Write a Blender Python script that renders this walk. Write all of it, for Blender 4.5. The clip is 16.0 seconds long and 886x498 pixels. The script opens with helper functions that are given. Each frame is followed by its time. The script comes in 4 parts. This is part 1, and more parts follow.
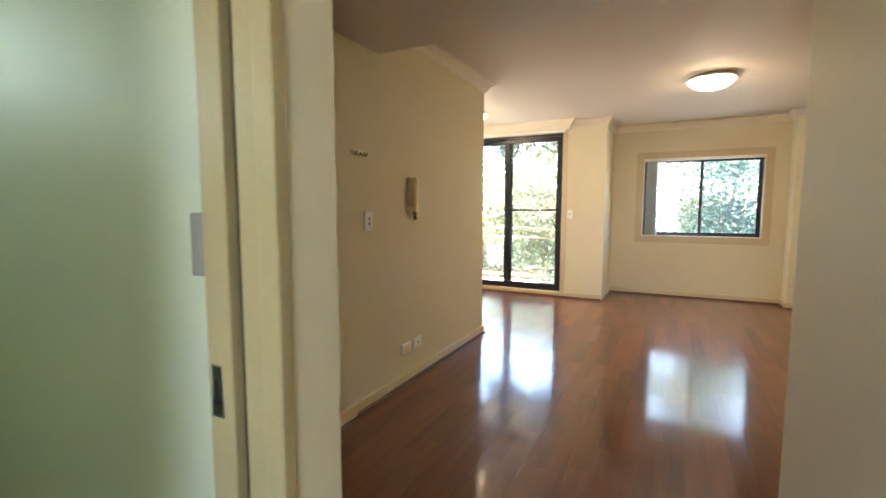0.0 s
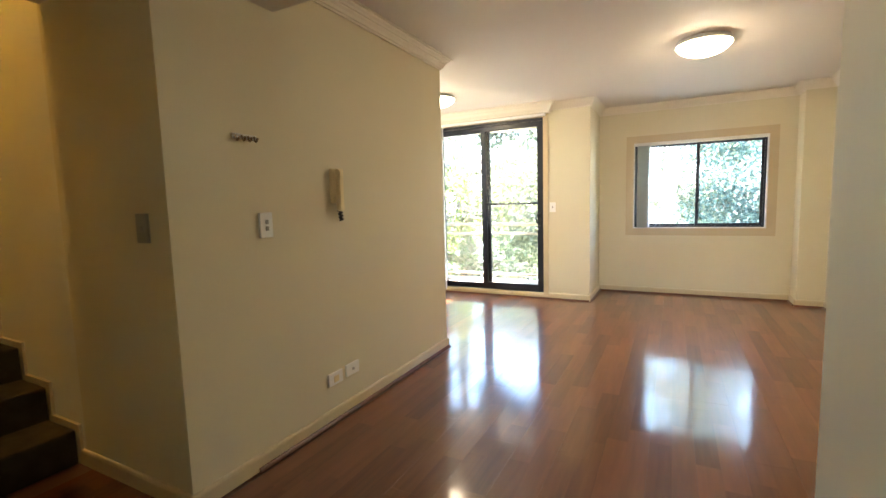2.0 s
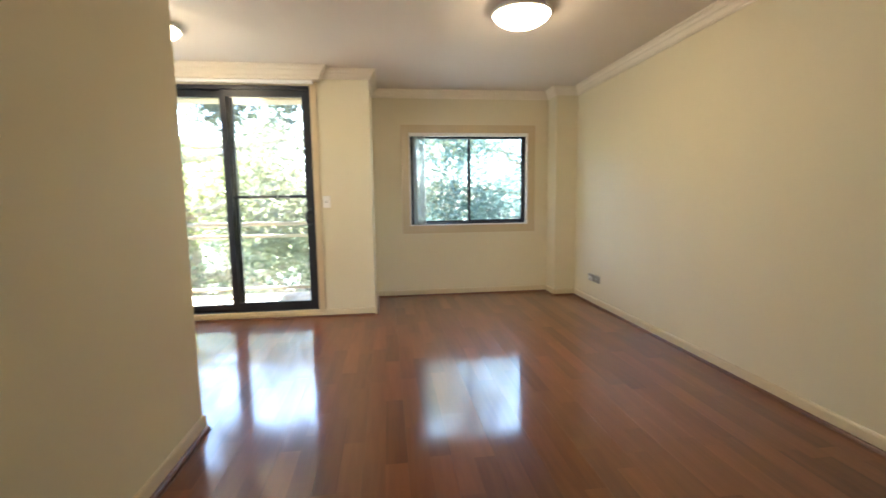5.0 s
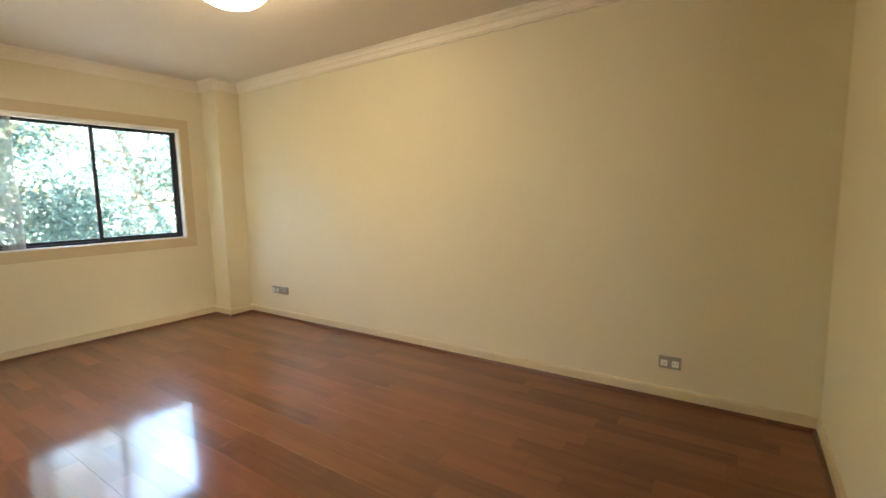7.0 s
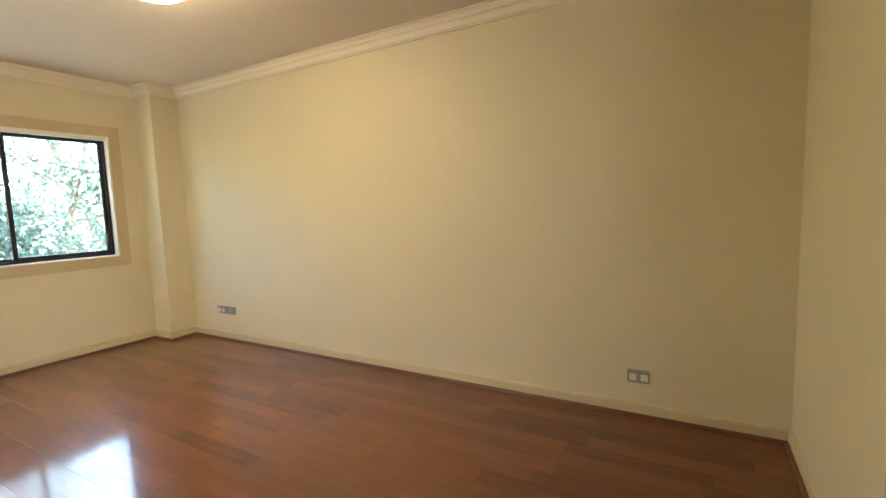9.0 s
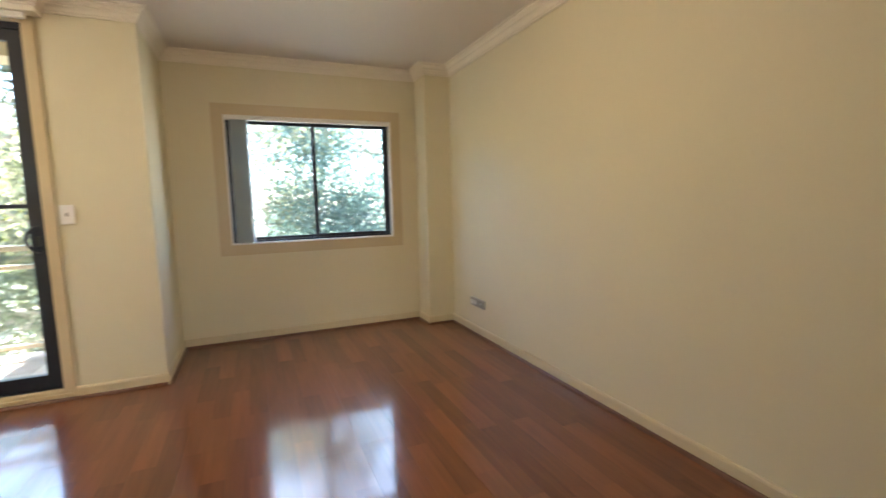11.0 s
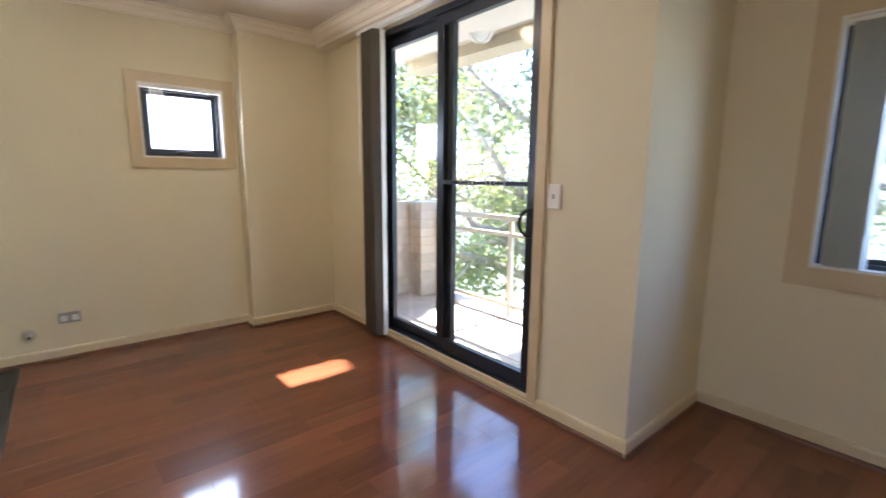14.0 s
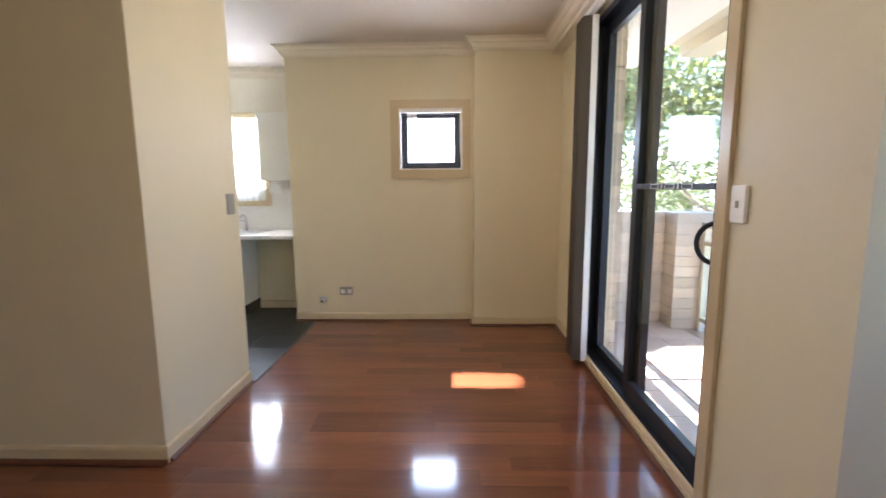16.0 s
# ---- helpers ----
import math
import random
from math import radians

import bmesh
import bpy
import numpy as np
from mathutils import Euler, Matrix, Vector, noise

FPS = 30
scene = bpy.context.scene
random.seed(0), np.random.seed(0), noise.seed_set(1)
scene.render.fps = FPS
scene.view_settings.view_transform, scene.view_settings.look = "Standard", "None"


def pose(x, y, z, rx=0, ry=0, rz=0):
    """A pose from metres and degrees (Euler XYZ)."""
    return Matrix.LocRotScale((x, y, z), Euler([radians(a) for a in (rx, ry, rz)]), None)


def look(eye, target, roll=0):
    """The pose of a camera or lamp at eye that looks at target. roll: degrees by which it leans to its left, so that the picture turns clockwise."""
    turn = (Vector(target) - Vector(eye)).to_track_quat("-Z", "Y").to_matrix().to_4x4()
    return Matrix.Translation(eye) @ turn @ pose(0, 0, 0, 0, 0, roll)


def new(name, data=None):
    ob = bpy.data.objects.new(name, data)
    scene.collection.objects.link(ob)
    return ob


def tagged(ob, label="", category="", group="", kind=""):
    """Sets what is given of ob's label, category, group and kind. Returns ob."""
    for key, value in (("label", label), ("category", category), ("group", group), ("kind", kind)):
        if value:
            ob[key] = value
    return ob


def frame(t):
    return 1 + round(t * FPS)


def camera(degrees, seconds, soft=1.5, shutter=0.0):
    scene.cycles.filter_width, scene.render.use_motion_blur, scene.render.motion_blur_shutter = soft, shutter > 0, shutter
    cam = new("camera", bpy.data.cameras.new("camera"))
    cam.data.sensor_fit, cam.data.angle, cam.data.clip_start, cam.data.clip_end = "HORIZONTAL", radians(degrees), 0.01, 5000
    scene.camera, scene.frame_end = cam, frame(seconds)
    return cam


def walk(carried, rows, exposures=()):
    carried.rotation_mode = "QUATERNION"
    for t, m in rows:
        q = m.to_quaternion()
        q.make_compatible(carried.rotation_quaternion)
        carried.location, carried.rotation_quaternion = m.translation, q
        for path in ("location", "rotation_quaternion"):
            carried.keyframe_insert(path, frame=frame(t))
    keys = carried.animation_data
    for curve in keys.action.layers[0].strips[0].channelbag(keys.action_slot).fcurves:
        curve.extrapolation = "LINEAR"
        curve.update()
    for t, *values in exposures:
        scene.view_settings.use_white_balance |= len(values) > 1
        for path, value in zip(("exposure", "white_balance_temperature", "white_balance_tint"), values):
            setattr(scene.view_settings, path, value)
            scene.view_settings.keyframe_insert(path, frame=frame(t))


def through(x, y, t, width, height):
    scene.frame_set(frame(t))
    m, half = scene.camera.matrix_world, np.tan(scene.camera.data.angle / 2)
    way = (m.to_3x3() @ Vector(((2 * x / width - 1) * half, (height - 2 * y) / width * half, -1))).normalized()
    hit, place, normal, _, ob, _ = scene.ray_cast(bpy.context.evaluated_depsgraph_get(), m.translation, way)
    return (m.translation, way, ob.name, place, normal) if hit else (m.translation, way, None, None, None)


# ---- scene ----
cam = camera(89.5, 16.0, shutter=0.4)
# seconds, eye, target, roll
PATH = [
    (0, (1.583, -3.968, 1.207), (0.679, -2.193, 1.025), 0.1),
    (0.5, (1.609, -3.845, 1.213), (0.819, -2.017, 1.03), -0.6),
    (1, (1.679, -3.666, 1.223), (0.869, -1.847, 1.038), -1.0),
    (1.5, (1.69, -3.494, 1.211), (0.79, -1.719, 1.02), -1.4),
    (2, (1.672, -3.285, 1.206), (0.759, -1.518, 1.005), -1.6),
    (2.5, (1.654, -3.058, 1.2), (0.732, -1.296, 0.994), -1.8),
    (3, (1.579, -2.866, 1.192), (0.652, -1.108, 0.97), -1.6),
    (5.5, (0.752, -2.142, 1.147), (1.447, -0.282, 0.916), -0.6),
    (6, (0.587, -1.984, 1.138), (1.693, -0.332, 0.919), -0.7),
    (6.5, (0.479, -1.832, 1.149), (1.932, -0.475, 0.933), -1.2),
    (7, (0.339, -1.707, 1.196), (1.987, -0.598, 0.961), -1.0),
    (7.5, (0.332, -1.689, 1.199), (2.052, -0.693, 0.974), -1.3),
    (8, (0.332, -1.682, 1.199), (2.102, -0.771, 1.007), -1.7),
    (10.5, (1.192, -1.377, 1.174), (2.42, 0.188, 0.961), -1.9),
    (11, (1.375, -1.183, 1.16), (2.155, 0.646, 0.942), -1.4),
    (11.5, (1.48, -0.961, 1.142), (1.83, 0.995, 0.914), -0.8),
    (12, (1.559, -0.684, 1.156), (1.604, 1.302, 0.92), -1.1),
    (12.5, (1.601, -0.427, 1.168), (1.202, 1.516, 0.917), -0.4),
    (13, (1.646, -0.199, 1.124), (0.839, 1.615, 0.882), -0.2),
    (13.5, (1.607, 0.111, 1.21), (0.484, 1.736, 0.898), -0.4),
    (14, (1.674, 0.361, 1.215), (0.162, 1.63, 0.897), 0.5),
    (14.5, (1.676, 0.603, 1.201), (-0.044, 1.572, 0.876), 0.5),
    (15, (1.642, 0.841, 1.208), (-0.199, 1.553, 0.892), 0.1),
    (15.5, (1.663, 1.089, 1.201), (-0.284, 1.426, 0.896), 0.7),
    (16, (1.777, 1.261, 1.186), (-0.203, 1.213, 0.912), -0.4),
]
walk(cam, [(t, look(eye, target, roll)) for t, eye, target, roll in PATH],
     exposures=[(0.0, 4.58, 6500, 16), (1.5, 4.80, 6300, 14), (3.0, 4.78, 6050, 13), (5.5, 4.27, 6200, 13), (6.2, 4.40, 6500, 13), (7.0, 4.58, 6700, 11), (8.0, 4.66, 6800, 10), (10.5, 4.40, 6600, 12),
                (11.5, 3.80, 6000, 17), (12.5, 3.76, 5800, 18), (13.0, 3.65, 5800, 22), (13.5, 3.69, 5650, 22), (15.0, 3.76, 5500, 22), (16.0, 3.74, 5650, 23)])

# ---------------------------------------------------------------- light
SUN_ELEVATION = 45.4
world = bpy.data.worlds.new("world")
scene.world = world
world.use_nodes = True
_bg = world.node_tree.nodes["Background"]
_sky = world.node_tree.nodes.new("ShaderNodeTexSky")
_sky.sky_type, _sky.sun_disc = "NISHITA", False
_sky.ozone_density, _sky.dust_density = 4.0, 0.4
_sky.sun_elevation, _sky.sun_rotation = radians(SUN_ELEVATION), 0.0
world.node_tree.links.new(_sky.outputs[0], _bg.inputs[0])
_bg.inputs[1].default_value = 0.15


def lamp(name, kind, m, energy, colour, size=0.1):
    data = bpy.data.lights.new(name, kind)
    data.energy, data.color = energy, colour
    if kind == "SUN":
        data.angle = size
    elif kind == "AREA":
        data.size = size
    else:
        data.shadow_soft_size = size
    ob = new(name, data)
    ob.matrix_world = m
    return ob


lamp("sun", "SUN", look((0, 20, 20 * math.tan(radians(SUN_ELEVATION))), (0, 0, 0)), 5.0, (1.0, 0.95, 0.86), radians(0.45))


def sky_panel(name, place, target, width, height, energy, colour):
    """Skylight that enters by an opening."""
    ob = lamp(name, "AREA", look(place, target), energy, colour, width)
    ob.data.shape, ob.data.size_y = "RECTANGLE", height
    return ob


sky_panel("sky_small_window", (-2.40, 1.07, 1.6), (0, 1.07, 1.4), 0.5, 0.45, 1.3, (0.95, 0.97, 1.0))
sky_panel("sky_kitchen", (-3.0, -1.05, 1.5), (0, -1.05, 1.2), 0.8, 0.8, 9.0, (0.95, 0.98, 1.0))
sky_panel("sky_side_room", (-1.72, -4.3, 1.97), (1, -4.3, 1.2), 1.0, 0.15, 0.55, (0.80, 1.0, 0.66))
sky_panel("sky_hall_end", (1.51, -5.56, 1.05), (1.51, 0, 1.0), 0.45, 1.9, 0.14, (0.92, 1.0, 0.90))
lamp("bulb_stair", "POINT", pose(-0.90, -2.85, 4.45), 3.4, (1.0, 0.60, 0.14), 0.08)

# ---------------------------------------------------------------- materials


def material(name, colour, rough=0.5, metal=0.0, vary=0.06, scale=3.0, grain=60.0, bump=0.02, coat=0.0, stretch=(1, 1, 1), spec=0.5, random_piece=0.0, depth=0.002):
    """Base colour with broad stains and fine grain, relief and uneven gloss."""
    m = bpy.data.materials.new(name)
    m.use_nodes = True
    n, l = m.node_tree.nodes, m.node_tree.links
    b = n["Principled BSDF"]
    b.inputs["Metallic"].default_value, b.inputs["Coat Weight"].default_value = metal, coat
    b.inputs["Specular IOR Level"].default_value = spec
    co, mp = n.new("ShaderNodeTexCoord"), n.new("ShaderNodeMapping")
    mp.inputs["Scale"].default_value = stretch
    l.new(co.outputs["Object"], mp.inputs[0])
    big, fine = n.new("ShaderNodeTexNoise"), n.new("ShaderNodeTexNoise")
    for t, s, d in ((big, scale, 3.0), (fine, grain, 5.0)):
        t.inputs["Scale"].default_value, t.inputs["Detail"].default_value = s, d
        l.new(mp.outputs[0], t.inputs["Vector"])
    mixf = n.new("ShaderNodeMath")
    mixf.operation = "MULTIPLY_ADD"
    mixf.inputs[1].default_value = 0.5
    l.new(big.outputs[0], mixf.inputs[0])
    half = n.new("ShaderNodeMath")
    half.operation = "MULTIPLY"
    half.inputs[1].default_value = 0.5
    l.new(fine.outputs[0], half.inputs[0])
    l.new(half.outputs[0], mixf.inputs[2])
    last = mixf
    if random_piece:
        info, add = n.new("ShaderNodeObjectInfo"), n.new("ShaderNodeMath")
        add.operation = "MULTIPLY_ADD"
        l.new(info.outputs["Random"], add.inputs[0])
        add.inputs[1].default_value = random_piece
        l.new(mixf.outputs[0], add.inputs[2])
        sub = n.new("ShaderNodeMath")
        sub.operation = "SUBTRACT"
        sub.inputs[1].default_value = random_piece / 2
        l.new(add.outputs[0], sub.inputs[0])
        last = sub
    ramp = n.new("ShaderNodeValToRGB")
    lo, hi = ramp.color_ramp.elements
    lo.position, hi.position = 0.25, 0.75
    lo.color = (*[max(0, c * (1 - vary * 2)) for c in colour], 1)
    hi.color = (*[min(1, c * (1 + vary * 2)) for c in colour], 1)
    l.new(last.outputs[0], ramp.inputs[0])
    l.new(ramp.outputs[0], b.inputs["Base Color"])
    rr = n.new("ShaderNodeMapRange")
    rr.inputs["To Min"].default_value, rr.inputs["To Max"].default_value = max(0.02, rough * 0.8), min(1, rough * 1.2)
    l.new(fine.outputs[0], rr.inputs["Value"])
    l.new(rr.outputs[0], b.inputs["Roughness"])
    if bump:
        bp = n.new("ShaderNodeBump")
        bp.inputs["Strength"].default_value, bp.inputs["Distance"].default_value = bump, depth
        l.new(fine.outputs[0], bp.inputs["Height"])
        l.new(bp.outputs[0], b.inputs["Normal"])
    return m


def glass_material(name, colour=(0.96, 1.0, 0.98)):
    m = bpy.data.materials.new(name)
    m.use_nodes = True
    n, l = m.node_tree.nodes, m.node_tree.links
    n.remove(n["Principled BSDF"])
    clear, gloss, mix, face = n.new("ShaderNodeBsdfTransparent"), n.new("ShaderNodeBsdfGlossy"), n.new("ShaderNodeMixShader"), n.new("ShaderNodeLayerWeight")
    clear.inputs[0].default_value, gloss.inputs["Roughness"].default_value = (*colour, 1), 0.01
    power, scaled = n.new("ShaderNodeMath"), n.new("ShaderNodeMath")
    power.operation, scaled.operation = "POWER", "MULTIPLY_ADD"
    power.inputs[1].default_value, scaled.inputs[1].default_value, scaled.inputs[2].default_value = 5.0, 0.8, 0.035
    l.new(face.outputs["Facing"], power.inputs[0])
    l.new(power.outputs[0], scaled.inputs[0])
    l.new(scaled.outputs[0], mix.inputs[0])
    l.new(clear.outputs[0], mix.inputs[1])
    l.new(gloss.outputs[0], mix.inputs[2])
    l.new(mix.outputs[0], n["Material Output"].inputs[0])
    return m


def glow_material(name, colour, strength):
    m = bpy.data.materials.new(name)
    m.use_nodes = True
    b = m.node_tree.nodes["Principled BSDF"]
    b.inputs["Base Color"].default_value = (0.9, 0.88, 0.82, 1)
    b.inputs["Emission Color"].default_value, b.inputs["Emission Strength"].default_value = (*colour, 1), strength
    return m


def leaf_material(name, colour, through):
    """Thin leaves: they scatter light on both sides."""
    m = bpy.data.materials.new(name)
    m.use_nodes = True
    n, l = m.node_tree.nodes, m.node_tree.links
    n.remove(n["Principled BSDF"])
    geo, ramp = n.new("ShaderNodeNewGeometry"), n.new("ShaderNodeValToRGB")
    l.new(geo.outputs["Random Per Island"], ramp.inputs[0])
    ramp.color_ramp.elements[0].color = (*[c * 0.55 for c in colour], 1)
    ramp.color_ramp.elements[1].color = (*[min(1, c * 1.6) for c in colour], 1)
    dif, tra, glo = n.new("ShaderNodeBsdfDiffuse"), n.new("ShaderNodeBsdfTranslucent"), n.new("ShaderNodeBsdfGlossy")
    tint = n.new("ShaderNodeMix")
    tint.data_type, tint.blend_type = "RGBA", "MULTIPLY"
    tint.inputs[0].default_value = 1.0
    tint.inputs[7].default_value = (*through, 1)
    l.new(ramp.outputs[0], tint.inputs[6])
    l.new(ramp.outputs[0], dif.inputs[0])
    l.new(tint.outputs[2], tra.inputs[0])
    glo.inputs["Roughness"].default_value = 0.4
    glo.inputs[0].default_value = (0.5, 0.5, 0.5, 1)
    a, b = n.new("ShaderNodeMixShader"), n.new("ShaderNodeMixShader")
    a.inputs[0].default_value, b.inputs[0].default_value = 0.5, 0.07
    l.new(dif.outputs[0], a.inputs[1]), l.new(tra.outputs[0], a.inputs[2])
    l.new(a.outputs[0], b.inputs[1]), l.new(glo.outputs[0], b.inputs[2])
    l.new(b.outputs[0], n["Material Output"].inputs[0])
    return m


KITCHEN_WALL = material("kitchen_wall_paint", (0.76, 0.72, 0.60), 0.5, vary=0.02, scale=1.3, grain=220, bump=0.06)
WALL = material("cream_wall_paint", (0.685, 0.615, 0.428), 0.55, vary=0.02, scale=1.3, grain=220, bump=0.06)
SIDE_WALL = material("pale_wall_paint", (0.70, 0.76, 0.58), 0.55, vary=0.02, scale=1.3, grain=220, bump=0.06)
CEILING = material("ceiling_paint", (0.71, 0.64, 0.55), 0.7, vary=0.02, scale=1.0, grain=200, bump=0.05)
TRIM = material("cream_gloss_trim", (0.57, 0.46, 0.28), 0.32, vary=0.03, scale=4, grain=90, bump=0.04)
SKIRT = material("cream_skirting", (0.60, 0.50, 0.32), 0.35, vary=0.04, scale=4, grain=90, bump=0.04)
CORNICE = material("plaster_cornice", (0.78, 0.71, 0.58), 0.6, vary=0.02, scale=3, grain=160, bump=0.04)
def board_material(name, dark, light):
    """Two-strip laminate: printed strips of differing tone, long grain, thick lacquer."""
    m = bpy.data.materials.new(name)
    m.use_nodes = True
    n, l = m.node_tree.nodes, m.node_tree.links
    b = n["Principled BSDF"]
    co, sep = n.new("ShaderNodeTexCoord"), n.new("ShaderNodeSeparateXYZ")
    l.new(co.outputs["Object"], sep.inputs[0])

    def calc(op, a, c, d=0.0):
        node = n.new("ShaderNodeMath")
        node.operation = op
        for i, v in enumerate((a, c, d)):
            if isinstance(v, (int, float)):
                node.inputs[i].default_value = v
            else:
                l.new(v, node.inputs[i])
        return node.outputs[0]
    strip = calc("FLOOR", calc("MULTIPLY", calc("ADD", sep.outputs[0], 2.113), 1 / 0.0975), 0)
    shift = n.new("ShaderNodeTexWhiteNoise")
    shift.noise_dimensions = "1D"
    l.new(strip, shift.inputs["W"])
    cell = calc("FLOOR", calc("ADD", calc("MULTIPLY", sep.outputs[1], 1 / 0.62), calc("MULTIPLY", shift.outputs[0], 5.0)), 0)
    pair, tone = n.new("ShaderNodeCombineXYZ"), n.new("ShaderNodeTexWhiteNoise")
    l.new(strip, pair.inputs[0]), l.new(cell, pair.inputs[1])
    l.new(pair.outputs[0], tone.inputs["Vector"])
    mp = n.new("ShaderNodeMapping")
    mp.inputs["Scale"].default_value = (15, 1.2, 1)
    l.new(co.outputs["Object"], mp.inputs[0])
    off = n.new("ShaderNodeVectorMath")
    l.new(mp.outputs[0], off.inputs[0]), l.new(tone.outputs["Color"], off.inputs[1])
    grain, fine = n.new("ShaderNodeTexNoise"), n.new("ShaderNodeTexNoise")
    grain.inputs["Scale"].default_value, grain.inputs["Detail"].default_value, grain.inputs["Distortion"].default_value = 1.3, 2.5, 0.5
    fine.inputs["Scale"].default_value, fine.inputs["Detail"].default_value = 3.5, 1
    l.new(off.outputs[0], grain.inputs["Vector"]), l.new(off.outputs[0], fine.inputs["Vector"])
    value = calc("ADD", calc("MULTIPLY", tone.outputs["Value"], 0.34), calc("ADD", calc("MULTIPLY", grain.outputs[0], 0.42), calc("MULTIPLY", fine.outputs[0], 0.2)))
    ramp = n.new("ShaderNodeValToRGB")
    ramp.color_ramp.elements[0].position, ramp.color_ramp.elements[1].position = 0.2, 0.85
    ramp.color_ramp.elements[0].color, ramp.color_ramp.elements[1].color = (*dark, 1), (*light, 1)
    l.new(value, ramp.inputs[0])
    l.new(ramp.outputs[0], b.inputs["Base Color"])
    smear = n.new("ShaderNodeTexNoise")
    smear.inputs["Scale"].default_value, smear.inputs["Detail"].default_value = 2.5, 5
    l.new(co.outputs["Object"], smear.inputs["Vector"])
    rr = n.new("ShaderNodeMapRange")
    rr.inputs["From Min"].default_value, rr.inputs["From Max"].default_value = 0.3, 0.7
    rr.inputs["To Min"].default_value, rr.inputs["To Max"].default_value = 0.085, 0.115
    l.new(smear.outputs[0], rr.inputs["Value"])
    l.new(rr.outputs[0], b.inputs["Roughness"])
    b.inputs["Specular IOR Level"].default_value = 0.55
    b.inputs["Coat Weight"].default_value, b.inputs["Coat Roughness"].default_value = 0.35, 0.29
    return m


PLANK = board_material("jarrah_laminate", (0.088, 0.026, 0.010), (0.235, 0.075, 0.029))
JOINT = material("dark_board_joint", (0.085, 0.028, 0.012), 0.35, vary=0.1)
QUAD = material("red_timber_beading", (0.125, 0.048, 0.024), 0.35, vary=0.15, scale=6, grain=40, bump=0.05)
BLACK = material("black_aluminium", (0.012, 0.016, 0.026), 0.32, vary=0.1, scale=6, grain=120, bump=0.02)
GLASS = glass_material("clear_glass")
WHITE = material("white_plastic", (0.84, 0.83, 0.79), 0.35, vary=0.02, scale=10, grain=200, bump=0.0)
GREY_PLASTIC = material("grey_plastic", (0.31, 0.295, 0.26), 0.4, vary=0.05, scale=20, grain=200, bump=0.0)
DARK = material("dark_plastic", (0.03, 0.028, 0.025), 0.4, vary=0.1, scale=20, grain=200, bump=0.0)
BROWN = material("brown_plastic", (0.20, 0.13, 0.06), 0.4, vary=0.1, scale=20, grain=200, bump=0.0)
STEEL = material("brushed_steel", (0.55, 0.54, 0.52), 0.3, metal=1.0, vary=0.05, scale=10, grain=200, bump=0.0)
YELLOWED = material("yellowed_plastic", (0.84, 0.71, 0.42), 0.4, vary=0.05, scale=10, grain=200, bump=0.0)
CARPET = material("brown_stair_carpet", (0.055, 0.042, 0.028), 0.95, vary=0.3, scale=12, grain=420, bump=0.8, spec=0.1, depth=0.004)
SLATE = material("dark_slate_tile", (0.020, 0.021, 0.019), 0.42, vary=0.25, scale=4, grain=60, bump=0.1, random_piece=0.2)
GROUT = material("grey_grout", (0.10, 0.10, 0.095), 0.9, vary=0.1)
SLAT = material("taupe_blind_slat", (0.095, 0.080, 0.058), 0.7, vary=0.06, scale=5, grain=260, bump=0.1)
GREY_SLAT = material("grey_blind_slat", (0.66, 0.68, 0.64), 0.7, vary=0.05, scale=5, grain=260, bump=0.1)
# the cream trim again, its colour darkened to olive for the hall's shade
SHADED_TRIM = material("shaded_cream_trim", (0.40, 0.325, 0.165), 0.35, vary=0.04, scale=4, grain=90, bump=0.04)
LAMINATE = material("white_laminate", (0.80, 0.79, 0.74), 0.3, vary=0.02, scale=3, grain=100, bump=0.0)
BRICK = material("cream_brick", (0.54, 0.43, 0.32), 0.85, vary=0.10, scale=8, grain=90, bump=0.4, random_piece=0.4)
MORTAR = material("pale_mortar", (0.44, 0.38, 0.31), 0.95, vary=0.1, scale=8, grain=120, bump=0.4)
TERRACOTTA = material("balcony_tile", (0.46, 0.36, 0.28), 0.6, vary=0.12, scale=5, grain=70, bump=0.15, random_piece=0.35)
SOFFIT = material("balcony_soffit_paint", (0.50, 0.42, 0.29), 0.8, vary=0.05, scale=2, grain=120, bump=0.3)
RAIL = material("cream_powder_coat", (0.56, 0.49, 0.37), 0.4, vary=0.04, scale=5, grain=100, bump=0.0)
BARK = material("gum_bark", (0.30, 0.22, 0.16), 0.9, vary=0.35, scale=3, grain=18, bump=0.7, stretch=(1, 1, 0.25), depth=0.03)
PALE_BARK = material("pale_gum_bark", (0.38, 0.31, 0.26), 0.85, vary=0.30, scale=2.2, grain=16, bump=0.6, stretch=(1, 1, 0.3), depth=0.03)
GROUND = material("dry_ground", (0.36, 0.34, 0.29), 0.95, vary=0.25, scale=0.4, grain=8, bump=0.4, depth=0.03)
LEAF = leaf_material("gum_leaf", (0.112, 0.116, 0.086), (2.4, 2.4, 1.85))
SUN_LEAF = leaf_material("sunlit_gum_leaf", (0.128, 0.136, 0.068), (2.4, 2.5, 1.5))
BLUE_LEAF = leaf_material("blue_green_leaf", (0.092, 0.120, 0.106), (2.0, 2.4, 2.3))
# shade in the door frame's groove, put into a dark brown colour
GROOVE_SHADE = material("brown_groove_shade", (0.060, 0.042, 0.016), 0.7, vary=0.1)
LAMP_GLASS = glow_material("lit_opal_glass", (1.0, 0.80, 0.50), 1.5)
LACE = leaf_material("white_lace", (0.75, 0.75, 0.74), (1, 1, 1))

# ---------------------------------------------------------------- mesh helpers


